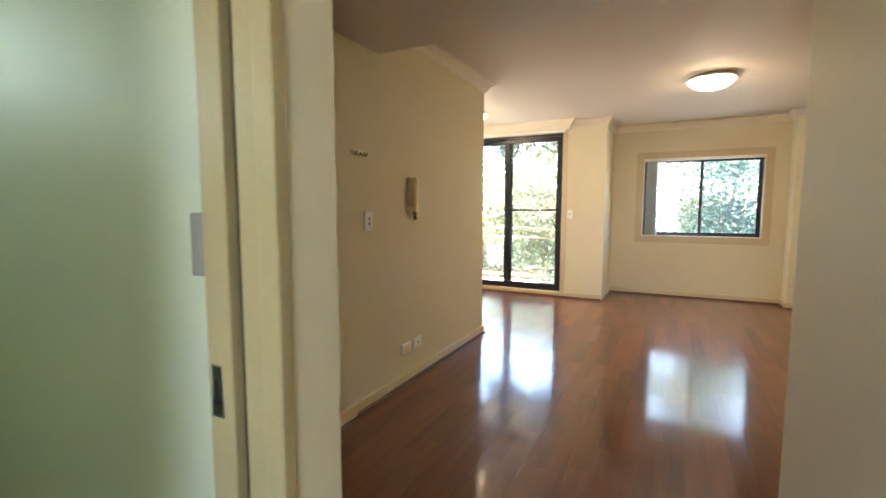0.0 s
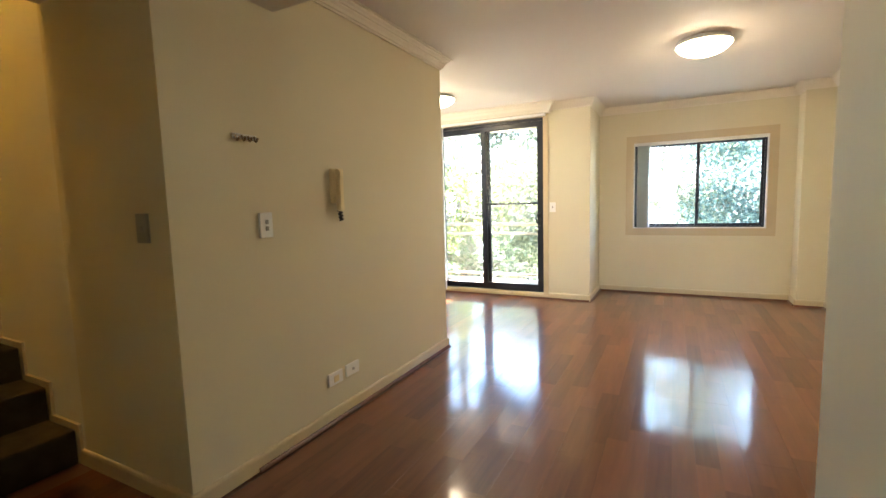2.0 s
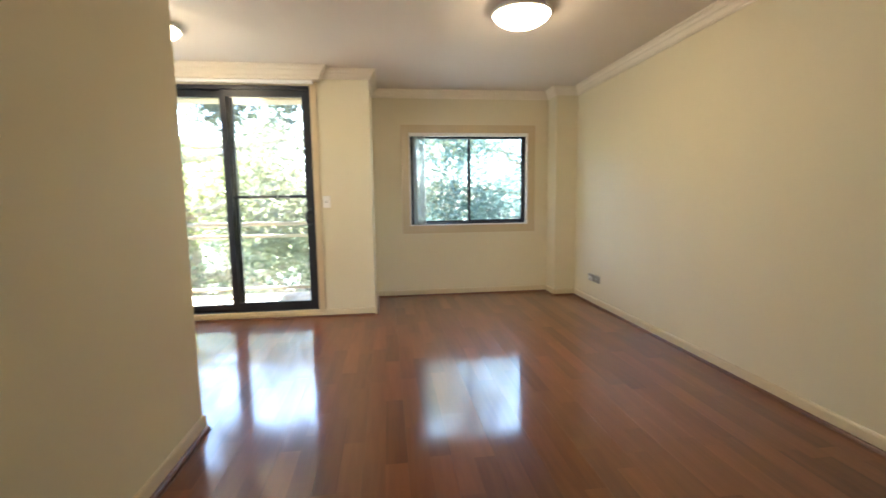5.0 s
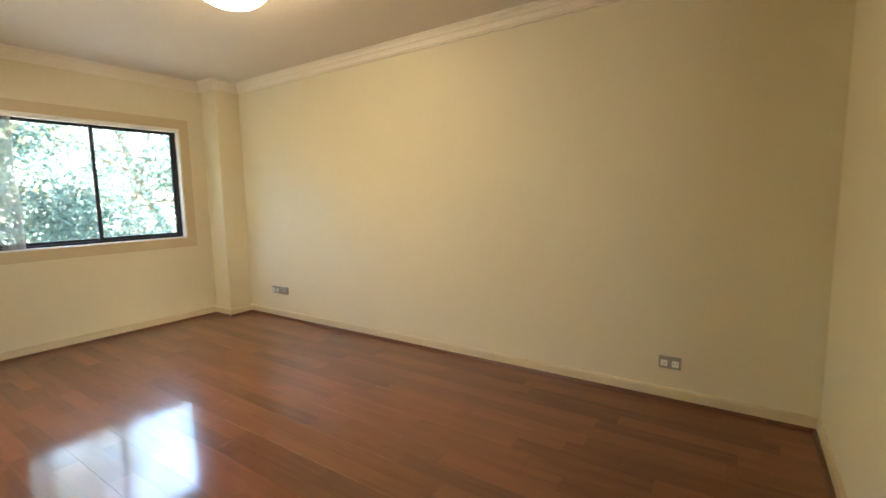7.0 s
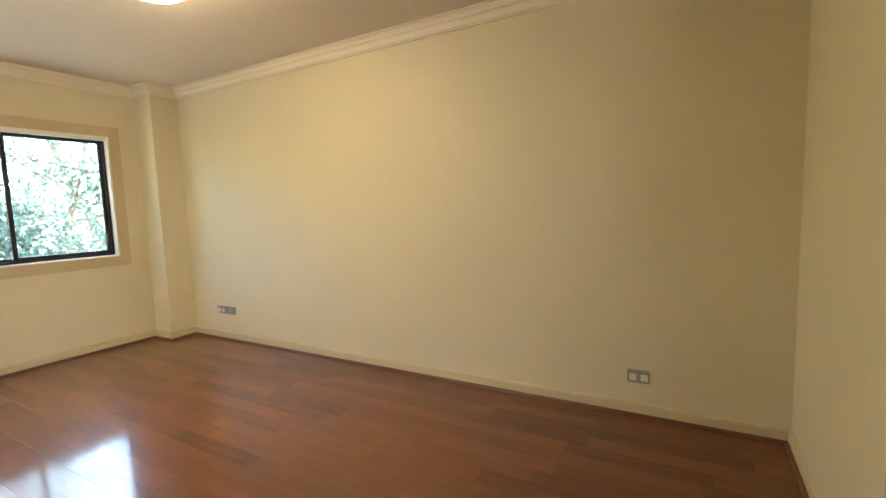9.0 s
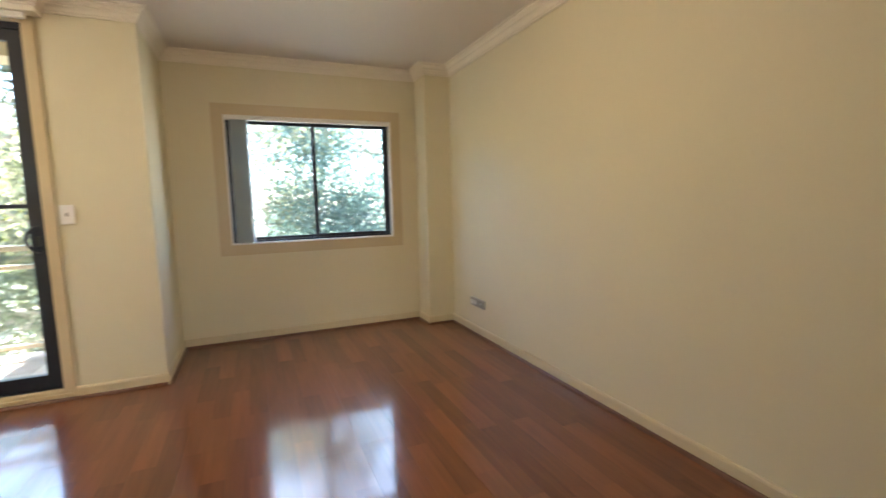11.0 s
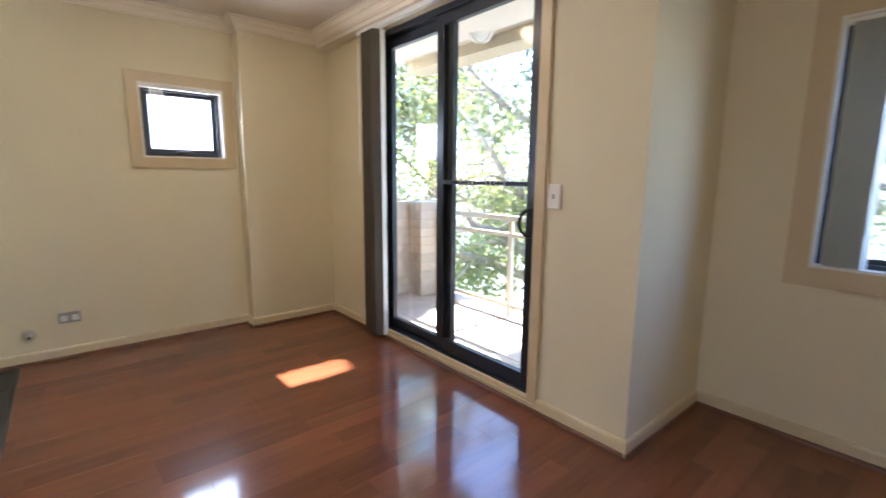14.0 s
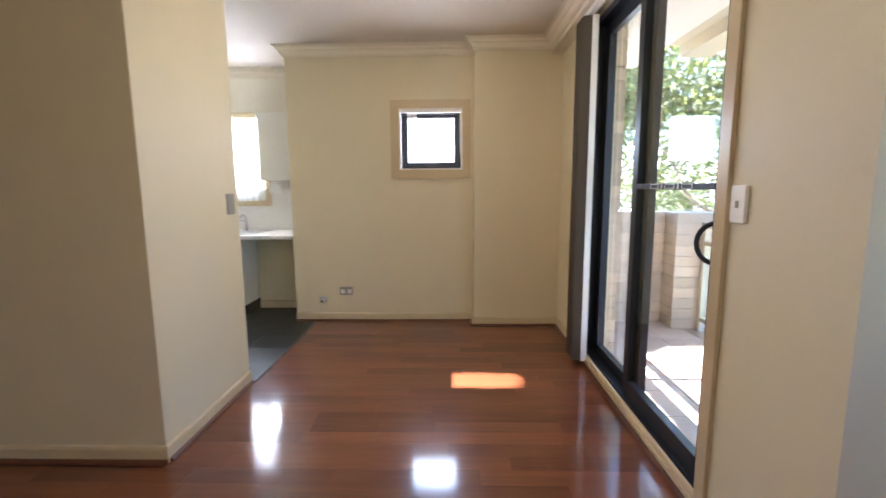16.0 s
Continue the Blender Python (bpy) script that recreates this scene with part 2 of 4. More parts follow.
def put(bm, name, mat, parent=None, label="", smooth=False):
    me = bpy.data.meshes.new(name)
    bm.normal_update()
    bm.to_mesh(me)
    bm.free()
    me.materials.append(mat)
    if smooth:
        for p in me.polygons:
            p.use_smooth = True
    ob = new(name, me)
    if parent:
        ob.parent = parent
    if label:
        ob["label"] = label
    return ob


def part(name, bm, mat, parent, label="", smooth=False):
    return put(bm, name, mat, parent, label, smooth)


def box(bm, x0, x1, y0, y1, z0, z1, bevel=0.0):
    vs = [bm.verts.new((x, y, z)) for z in (z0, z1) for y in (y0, y1) for x in (x0, x1)]
    fs = [bm.faces.new([vs[i] for i in q]) for q in ((0, 2, 3, 1), (4, 5, 7, 6), (0, 1, 5, 4), (1, 3, 7, 5), (3, 2, 6, 7), (2, 0, 4, 6))]
    if bevel:
        edges = list({e for f in fs for e in f.edges})
        bmesh.ops.bevel(bm, geom=edges, offset=bevel, segments=2, affect="EDGES", profile=0.6)
    return bm


def bx(*a, bevel=0.0):
    return box(bmesh.new(), *a, bevel=bevel)


def prism(bm, outline, m, length):
    """An outline (u, v) swept along the x axis of m, from 0 to length."""
    a = [bm.verts.new(m @ Vector((0, u, v))) for u, v in outline]
    b = [bm.verts.new(m @ Vector((length, u, v))) for u, v in outline]
    k = len(outline)
    bm.faces.new(a[::-1]), bm.faces.new(b)
    for i in range(k):
        bm.faces.new((a[i], a[(i + 1) % k], b[(i + 1) % k], b[i]))
    return bm


def tube(bm, pts, radii, sides=8):
    """A tapered tube through the points."""
    rings = []
    for i, p in enumerate(pts):
        d = (Vector(pts[min(i + 1, len(pts) - 1)]) - Vector(pts[max(i - 1, 0)])).normalized()
        u = d.orthogonal().normalized()
        v = d.cross(u)
        rings.append([bm.verts.new(Vector(p) + (u * math.cos(a) + v * math.sin(a)) * radii[i]) for a in [2 * math.pi * k / sides for k in range(sides)]])
    for a, b in zip(rings, rings[1:]):
        off = min(range(sides), key=lambda o: sum((a[k].co - b[(k + o) % sides].co).length for k in range(sides)))
        for k in range(sides):
            bm.faces.new((a[k], a[(k + 1) % sides], b[(k + 1 + off) % sides], b[(k + off) % sides]))
    bm.faces.new(rings[0][::-1]), bm.faces.new(rings[-1])
    bmesh.ops.recalc_face_normals(bm, faces=bm.faces)
    return bm


def lathe(bm, profile, m, sides=32):
    rings = [[bm.verts.new(m @ Vector((r * math.cos(a), r * math.sin(a), z))) for a in [2 * math.pi * k / sides for k in range(sides)]] for r, z in profile]
    for a, b in zip(rings, rings[1:]):
        for k in range(sides):
            bm.faces.new((a[k], a[(k + 1) % sides], b[(k + 1) % sides], b[k]))
    bm.faces.new(rings[0][::-1]), bm.faces.new(rings[-1])
    bmesh.ops.recalc_face_normals(bm, faces=bm.faces)
    return bm


def thing(name, place, label, category, group="", kind=""):
    ob = new(name)
    ob.location = place
    return tagged(ob, label, category, group, kind)


def structure(name, bm, mat, label, category):
    return tagged(put(bm, name, mat), label, category, kind="structure")


def boxes(*rows):
    bm = bmesh.new()
    for r in rows:
        box(bm, *r)
    return bm


# ---------------------------------------------------------------- plan, metres
IW_X, IW_END = -0.012, 0.0            # wall with the intercom, and its end
BACK_X, STAIR_X = -0.82, -0.868     # far side of that block; foot of the stairs
STAIR_Y = -2.261                   # its hall face, along the stairs
RIGHT_X = 3.11
DOOR_Y, WIN_Y = 2.146, 2.912       # balcony wall and window wall
PIER_X = 0.806
COL_X, COL_Y = 2.862, 2.650
WEST_X, WCOL_X, WCOL_Y = -2.113, -1.973, 1.432
KITCHEN_X, KITCHEN_Y = -2.80, -0.155
HALL_X, HALL_Y = 1.968, -2.075     # corner of the hall's right-hand wall
LEFT_X, LEFT_Y = 1.066, -3.360     # corner of the hall's left-hand wall
CEIL, HALL_CEIL, HALL_CEIL_Y = 2.355, 2.118, -1.690
D0, D1, DZ0, DZ1 = -1.22, 0.262, 0.045, 2.205       # sliding door opening
W0, W1, WZ0, WZ1 = 1.216, 2.612, 0.828, 1.888       # window opening
S0, S1, SZ0, SZ1 = 0.800, 1.337, 1.334, 1.843       # small window opening
K0, K1, KZ0, KZ1 = -1.40, -0.66, 1.066, 1.88        # kitchen window opening
B0, B1, BZ1 = -4.30, -3.470, 2.04                    # side room doorway
T = 0.16

# ---------------------------------------------------------------- walls, ceilings
structure("wall_intercom", boxes((BACK_X, IW_X, STAIR_Y, IW_END, 0, CEIL)), WALL, "cream painted plaster wall beside the staircase", "wall")
structure("wall_kitchen_south", boxes((KITCHEN_X, BACK_X, STAIR_Y, STAIR_Y + 0.12, 0, CEIL)), KITCHEN_WALL, "pale painted wall between kitchen and stairs", "wall")
structure("wall_right", boxes((RIGHT_X, RIGHT_X + T, HALL_Y, WIN_Y, 0, CEIL)), WALL, "long cream painted blank wall", "wall")
structure("wall_hall_right", boxes((HALL_X, RIGHT_X + T, -5.5, HALL_Y, 0, HALL_CEIL)), WALL, "cream painted hall wall with a sharp corner", "wall")
structure("wall_column_right", boxes((COL_X, RIGHT_X + T, COL_Y, WIN_Y, 0, CEIL)), WALL, "cream painted square column in the corner", "wall")
structure("wall_window", boxes((PIER_X, W0, WIN_Y, WIN_Y + T, 0, CEIL), (W1, RIGHT_X + T, WIN_Y, WIN_Y + T, 0, CEIL), (W0, W1, WIN_Y, WIN_Y + T, 0, WZ0),
                               (W0, W1, WIN_Y, WIN_Y + T, WZ1, CEIL)), WALL, "cream painted wall around the window", "wall")
structure("wall_pier", boxes((D1, PIER_X, DOOR_Y, DOOR_Y + T, 0, CEIL), (PIER_X - T, PIER_X, DOOR_Y + T, WIN_Y + T, 0, CEIL)), WALL, "cream painted wall pier beside the sliding door", "wall")
structure("wall_door", boxes((WEST_X - T, D0, DOOR_Y, DOOR_Y + T, 0, CEIL), (D0, D1, DOOR_Y, DOOR_Y + T, DZ1, CEIL), (D0, D1, DOOR_Y, DOOR_Y + T, -0.2, DZ0)), WALL,
          "cream painted wall around the sliding door", "wall")
structure("wall_west", boxes((WEST_X - T, WEST_X, KITCHEN_Y, S0, 0, CEIL), (WEST_X - T, WEST_X, S1, DOOR_Y, 0, CEIL), (WEST_X - T, WEST_X, S0, S1, 0, SZ0),
                             (WEST_X - T, WEST_X, S0, S1, SZ1, CEIL)), WALL, "cream painted wall with a small window", "wall")
structure("wall_column_west", boxes((WEST_X, WCOL_X, WCOL_Y, DOOR_Y, 0, CEIL)), WALL, "shallow cream painted column in the corner", "wall")
structure("wall_kitchen_north", boxes((KITCHEN_X - T, WEST_X - T, KITCHEN_Y, KITCHEN_Y + 0.12, 0, CEIL)), WALL, "cream painted kitchen return wall", "wall")
structure("wall_kitchen_west", boxes((KITCHEN_X - T, KITCHEN_X, STAIR_Y, K0, 0, CEIL), (KITCHEN_X - T, KITCHEN_X, K1, KITCHEN_Y, 0, CEIL), (KITCHEN_X - T, KITCHEN_X, K0, K1, 0, KZ0),
                                     (KITCHEN_X - T, KITCHEN_X, K0, K1, KZ1, CEIL)), KITCHEN_WALL, "pale kitchen wall with a curtained window", "wall")
structure("wall_hall_left", boxes((LEFT_X - 0.165, LEFT_X, -5.5, B0, 0, HALL_CEIL), (LEFT_X - 0.165, LEFT_X, B1, LEFT_Y, 0, HALL_CEIL), (LEFT_X - 0.165, LEFT_X, B0, B1, BZ1, HALL_CEIL)),
          WALL, "cream painted hall wall with a doorway", "wall")
structure("wall_stair_south", boxes((-4.6, LEFT_X - 0.165, LEFT_Y - 0.05, LEFT_Y, 0, 4.7)), WALL, "cream painted stairwell wall", "wall")
structure("wall_stair_north", boxes((-4.6, KITCHEN_X, STAIR_Y, STAIR_Y + 0.12, 0, 4.7), (KITCHEN_X, BACK_X, STAIR_Y, STAIR_Y + 0.12, CEIL + 0.1, 4.7), (BACK_X, -0.8, STAIR_Y, STAIR_Y + 0.12, CEIL + 0.1, 4.7)), WALL,
          "cream painted stairwell wall in yellow lamplight", "wall")
structure("wall_stair_top", boxes((-4.7, -4.6, LEFT_Y - 0.05, STAIR_Y + 0.12, 0, 4.7), (-0.8, -0.7, LEFT_Y, STAIR_Y, CEIL + 0.1, 4.7)), WALL, "cream painted stairwell end wall", "wall")
structure("wall_hall_end", boxes((LEFT_X - 0.165, 1.28, -5.6, -5.5, 0, HALL_CEIL), (1.74, HALL_X, -5.6, -5.5, 0, HALL_CEIL), (1.28, 1.74, -5.6, -5.5, 2.03, HALL_CEIL)), WALL, "cream painted wall at the end of the hall", "wall")
structure("wall_side_room", boxes((-1.6, LEFT_X - 0.165, LEFT_Y - 0.075, LEFT_Y - 0.051, 0, HALL_CEIL)), SIDE_WALL, "pale painted wall inside the side room", "wall")
structure("wall_side_room_end", boxes((-1.7, -1.6, -5.5, -4.9, 0, HALL_CEIL), (-1.7, -1.6, -3.7, LEFT_Y - 0.054, 0, HALL_CEIL), (-1.7, -1.6, -4.9, -3.7, 0, 1.9), (-1.7, -1.6, -5.5, LEFT_Y, 2.05, HALL_CEIL),
                                        (-1.7, LEFT_X - 0.165, -5.6, -5.5, 0, HALL_CEIL)), SIDE_WALL, "pale painted walls closing the side room", "wall")
structure("ceiling_living", boxes((KITCHEN_X - T, RIGHT_X + T, HALL_CEIL_Y, WIN_Y + T, CEIL, CEIL + 0.1), (KITCHEN_X - T, BACK_X, STAIR_Y, HALL_CEIL_Y, CEIL, CEIL + 0.1)), CEILING,
          "white painted plaster living room ceiling", "ceiling")
structure("ceiling_hall", boxes((-0.8, RIGHT_X, -5.5, STAIR_Y, HALL_CEIL, CEIL + 0.1), (IW_X, RIGHT_X, STAIR_Y, HALL_CEIL_Y, HALL_CEIL, CEIL + 0.1)), CEILING,
          "lowered painted hall ceiling with a straight edge", "ceiling")
structure("ceiling_stair", boxes((-4.7, -0.7, LEFT_Y - 0.05, STAIR_Y + 0.12, 4.7, 4.8)), CEILING, "painted ceiling high above the stairs", "ceiling")
structure("ceiling_side_room", boxes((-1.7, -0.8, -5.6, LEFT_Y - 0.054, HALL_CEIL, HALL_CEIL + 0.1)), CEILING, "painted side room ceiling", "ceiling")

# skirting: cream board with a rounded top, red timber beading at its foot
SK_H, SK_T = 0.075, 0.014


def skirting(a, b, n, bead=True, start=0.0):
    """A board on the wall from a to b; n points into the room. The beading begins start metres along it."""
    a, b, n = Vector((*a, 0)), Vector((*b, 0)), Vector((*n, 0))
    d = (b - a).normalized()
    m = Matrix.Translation(a) @ Matrix((d, n, Vector((0, 0, 1)))).transposed().to_4x4()
    length = (b - a).length
    outline = [(0, 0.0), (SK_T, 0.0), (SK_T, SK_H - 0.014), (SK_T * 0.75, SK_H - 0.004), (SK_T * 0.4, SK_H), (0, SK_H)]
    bm = prism(bmesh.new(), outline, m, length)
    bmesh.ops.recalc_face_normals(bm, faces=bm.faces)
    structure("baseboard", bm, SKIRT, "cream painted skirting board along the wall", "baseboard")
    if bead:
        q = [(SK_T, 0.0), (SK_T + 0.016, 0.0), (SK_T + 0.013, 0.010), (SK_T + 0.007, 0.016), (SK_T, 0.018)]
        bm = prism(bmesh.new(), q, m @ Matrix.Translation((start, 0, 0)), length - start)
        bmesh.ops.recalc_face_normals(bm, faces=bm.faces)
        structure("trim", bm, QUAD, "red-brown timber beading at the foot of the skirting", "trim")


e = SK_T
skirting((IW_X, STAIR_Y - e), (IW_X, IW_END + e), (1, 0), start=0.32)
skirting((BACK_X, IW_END), (IW_X, IW_END), (0, 1))
skirting((STAIR_X, STAIR_Y), (IW_X, STAIR_Y), (0, -1), False)
skirting((RIGHT_X, HALL_Y), (RIGHT_X, COL_Y), (-1, 0))
skirting((COL_X - e, COL_Y), (RIGHT_X - e, COL_Y), (0, -1))
skirting((COL_X, COL_Y), (COL_X, WIN_Y), (-1, 0))
skirting((PIER_X, WIN_Y), (COL_X - e, WIN_Y), (0, -1))
skirting((PIER_X, DOOR_Y - e), (PIER_X, WIN_Y - e), (1, 0))
skirting((WCOL_X, DOOR_Y), (PIER_X, DOOR_Y), (0, -1))
skirting((WCOL_X, WCOL_Y - e), (WCOL_X, DOOR_Y - e), (1, 0))
skirting((WEST_X + e, WCOL_Y), (WCOL_X, WCOL_Y), (0, -1))
skirting((WEST_X, KITCHEN_Y), (WEST_X, WCOL_Y), (1, 0))
skirting((HALL_X - e, HALL_Y), (RIGHT_X - e, HALL_Y), (0, 1))
skirting((HALL_X, -5.5), (HALL_X, HALL_Y), (-1, 0))
skirting((LEFT_X, B1 + 0.08), (LEFT_X, LEFT_Y), (1, 0))

# cornice: stepped plaster cove
CO_H, CO_P = 0.088, 0.078


def cornice(a, b, n, m0=0, m1=0, out=0.0, drop=0.0):
    """A stepped cove from a to b; m0, m1 lengthen (+1) or shorten (-1) its mitred ends."""
    a, b, n = Vector((*a, CEIL - drop)), Vector((*b, CEIL - drop)), Vector((*n, 0))
    d = (b - a).normalized()
    prof = [(0, -CO_H), (0.012, -CO_H), (0.012, -CO_H + 0.012), (0.020, -CO_H + 0.014), (0.026, -CO_H + 0.030), (0.036, -CO_H + 0.042), (0.036, -CO_H + 0.050), (0.044, -CO_H + 0.052),
            (0.050, -CO_H + 0.062), (0.062, -CO_H + 0.070), (0.062, -0.008), (CO_P, -0.008), (CO_P, -0.001), (0, -0.001)]
    bm = bmesh.new()
    va = [bm.verts.new(a + n * u + Vector((0, 0, w)) - d * (u * m0)) for u, w in prof]
    vb = [bm.verts.new(b + n * u + Vector((0, 0, w)) + d * (u * m1)) for u, w in prof]
    k = len(prof)
    bm.faces.new(va[::-1]), bm.faces.new(vb)
    for i in range(k):
        bm.faces.new((va[i], va[(i + 1) % k], vb[(i + 1) % k], vb[i]))
    bmesh.ops.recalc_face_normals(bm, faces=bm.faces)
    return structure("trim", bm, CORNICE, "stepped white plaster cornice along the ceiling", "cornice")


PEL_Y, PEL_X = DOOR_Y - 0.10, 0.36     # boxed pelmet over the sliding door
structure("trim_pelmet", boxes((WCOL_X, PEL_X, PEL_Y, DOOR_Y, DZ1 + 0.035, CEIL)), CORNICE, "plain cream pelmet box above the sliding door", "trim")
cornice((IW_X, HALL_CEIL_Y), (IW_X, IW_END), (1, 0), 0, 1)
cornice((BACK_X, IW_END), (IW_X, IW_END), (0, 1), 0, 1)
cornice((RIGHT_X, HALL_CEIL_Y), (RIGHT_X, COL_Y), (-1, 0), 0, -1)
cornice((COL_X, COL_Y), (RIGHT_X, COL_Y), (0, -1), 1, -1)
cornice((COL_X, COL_Y), (COL_X, WIN_Y), (-1, 0), 1, -1)
cornice((PIER_X, WIN_Y), (COL_X, WIN_Y), (0, -1), -1, -1)
cornice((PIER_X, DOOR_Y), (PIER_X, WIN_Y), (1, 0), 1, -1)
cornice((PEL_X, DOOR_Y), (PIER_X, DOOR_Y), (0, -1), -1, 1)
cornice((PEL_X, PEL_Y), (PEL_X, DOOR_Y), (1, 0), 1, -1)
cornice((WCOL_X, PEL_Y), (PEL_X, PEL_Y), (0, -1), -1, 1)
cornice((WCOL_X, WCOL_Y), (WCOL_X, PEL_Y), (1, 0), 1, -1)
cornice((WEST_X, WCOL_Y), (WCOL_X, WCOL_Y), (0, -1), -1, 1)
cornice((WEST_X, KITCHEN_Y), (WEST_X, WCOL_Y), (1, 0), 1, -1)
cornice((KITCHEN_X, KITCHEN_Y), (WEST_X, KITCHEN_Y), (0, -1), -1, 1)
cornice((KITCHEN_X, STAIR_Y + 0.12), (KITCHEN_X, KITCHEN_Y), (1, 0), 0, -1)

# ---------------------------------------------------------------- stairs
RISE, RUN = 0.172, 0.254
stairs = thing("staircase", (STAIR_X, (LEFT_Y + STAIR_Y) / 2, 0), "carpeted brown staircase rising beside a cream zigzag skirting", "staircase", kind="structure")
for i in range(13):
    x1 = -i * RUN
    bm = bx(x1 - RUN - 0.02, x1, LEFT_Y + 0.012 - stairs.location.y, STAIR_Y - 0.016 - stairs.location.y, 0 if i == 0 else i * RISE - 0.03, (i + 1) * RISE, bevel=0.012)
    part("step", bm, CARPET, stairs)
bm = bmesh.new()
for i in range(13):
    x1 = -i * RUN + 0.022
    box(bm, x1 - RUN, x1, STAIR_Y - 0.014 - stairs.location.y, STAIR_Y - stairs.location.y, max(0, i * RISE - 0.1), (i + 1) * RISE + 0.026)
part("stringer", bm, SKIRT, stairs, "cream painted stepped skirting")
structure("floor_landing", boxes((-4.6, STAIR_X - 13 * RUN, LEFT_Y, STAIR_Y, 13 * RISE - 0.1, 13 * RISE)), CARPET, "brown carpeted stair landing", "floor")

# ---------------------------------------------------------------- openings


def trim_frame(parent, plane, axis, n, a0, a1, z0, z1, w=0.085, t=0.020, mat=None):
    """Four mitred boards round an opening. axis 0: along x, 1: along y."""
    mat = mat or TRIM
    corners = [((a0 - w, z0 - w), (a1 + w, z0 - w), (a1, z0), (a0, z0)), ((a0, z1), (a1, z1), (a1 + w, z1 + w), (a0 - w, z1 + w)),
               ((a0 - w, z0 - w), (a0, z0), (a0, z1), (a0 - w, z1 + w)), ((a1, z0), (a1 + w, z0 - w), (a1 + w, z1 + w), (a1, z1))]
    for c in corners:
        bm = bmesh.new()
        lo = [bm.verts.new((u, plane, v) if axis == 0 else (plane, u, v)) for u, v in c]
        hi = [bm.verts.new((u, plane + n * t, v) if axis == 0 else (plane + n * t, u, v)) for u, v in c]
        bm.faces.new(lo), bm.faces.new(hi)
        for i in range(4):
            bm.faces.new((lo[i], lo[(i + 1) % 4], hi[(i + 1) % 4], hi[i]))
        bmesh.ops.recalc_face_normals(bm, faces=bm.faces)
        bmesh.ops.bevel(bm, geom=[e for e in bm.edges if all(v in hi for v in e.verts)], offset=0.004, segments=2, affect="EDGES")
        part("architrave", bm, mat, parent)


def sash(parent, name, axis, plane, a0, a1, z0, z1, w, t, bottom=None, glass=True):
    """A framed pane: two stiles, two rails and glass."""
    frame_ob = new(name)
    frame_ob.parent = parent
    bottom = bottom or w

    def piece(nm, u0, u1, v0, v1, p0, p1, mat):
        bm = bx(u0, u1, p0, p1, v0, v1, bevel=0 if mat is GLASS else 0.003) if axis == 0 else bx(p0, p1, u0, u1, v0, v1, bevel=0 if mat is GLASS else 0.003)
        return part(nm, bm, mat, frame_ob)
    piece("stile", a0, a0 + w, z0, z1, plane - t / 2, plane + t / 2, BLACK)
    piece("stile", a1 - w, a1, z0, z1, plane - t / 2, plane + t / 2, BLACK)
    piece("rail", a0 + w, a1 - w, z0, z0 + bottom, plane - t / 2, plane + t / 2, BLACK)
    piece("rail", a0 + w, a1 - w, z1 - w, z1, plane - t / 2, plane + t / 2, BLACK)
    if glass:
        g = piece("pane", a0 + w, a1 - w, z0 + bottom, z1 - w, plane - 0.002, plane + 0.002, GLASS)
        g.visible_shadow = False
    return frame_ob


# sliding door to the balcony
door = thing("door_1", (0, 0, 0), "black aluminium sliding glass door to the balcony, closed", "sliding door", kind="structure")
FY = DOOR_Y + 0.07
part("jamb", bx(D0, D0 + 0.03, DOOR_Y + 0.012, DOOR_Y + 0.14, DZ0, DZ1), BLACK, door)
part("jamb", bx(D1 - 0.022, D1, DOOR_Y + 0.012, DOOR_Y + 0.14, DZ0, DZ1), BLACK, door)
part("head", bx(D0 + 0.03, D1 - 0.022, DOOR_Y + 0.012, DOOR_Y + 0.14, DZ1 - 0.035, DZ1), BLACK, door)
part("track", bx(D0 + 0.03, D1 - 0.022, DOOR_Y + 0.012, DOOR_Y + 0.14, DZ0, DZ0 + 0.028), BLACK, door)
part("track_lip", bx(D0 + 0.03, D1 - 0.022, DOOR_Y + 0.070, DOOR_Y + 0.075, DZ0 + 0.028, DZ0 + 0.045), BLACK, door)
fixed = sash(door, "fixed_panel", 0, DOOR_Y + 0.090, D0 + 0.03, -0.455, DZ0 + 0.028, DZ1 - 0.035, 0.065, 0.04)
slide = sash(door, "sliding_panel", 0, DOOR_Y + 0.050, -0.558, D1 - 0.022, DZ0 + 0.03, DZ1 - 0.035, 0.062, 0.040, bottom=0.085)
part("mid_rail", bx(-0.496, D1 - 0.084, DOOR_Y + 0.030, DOOR_Y + 0.060, 1.170, 1.195, bevel=0.003), BLACK, slide)
for x0, x1 in ((-0.34, -0.26), (-0.235, -0.225), (-0.20, -0.115), (-0.09, -0.08), (-0.055, 0.025)):
    bm = bmesh.new()
    for r in ((x0, x1, 1.1905, 1.1925), (x0, x1, 1.173, 1.175), (x0, x0 + 0.002, 1.175, 1.1905), (x1 - 0.002, x1, 1.175, 1.1905)):
        box(bm, r[0], r[1], DOOR_Y + 0.0285, DOOR_Y + 0.030, r[2], r[3])
    part("sticker", bm, WHITE, slide, "white safety marking outline")
bm = tube(bmesh.new(), [(D1 - 0.045, DOOR_Y + 0.028, 0.913)] + [(D1 - 0.045 - 0.042 * math.sin(a), DOOR_Y + 0.028 - 0.048 * math.sin(a), 0.985 - 0.072 * math.cos(a)) for a in [math.pi * k / 10 for k in range(1, 10)]] + [(D1 - 0.045, DOOR_Y + 0.028, 1.057)], [0.009] * 11, 8)
part("handle", bm, BLACK, slide, "black curved pull handle", smooth=True)
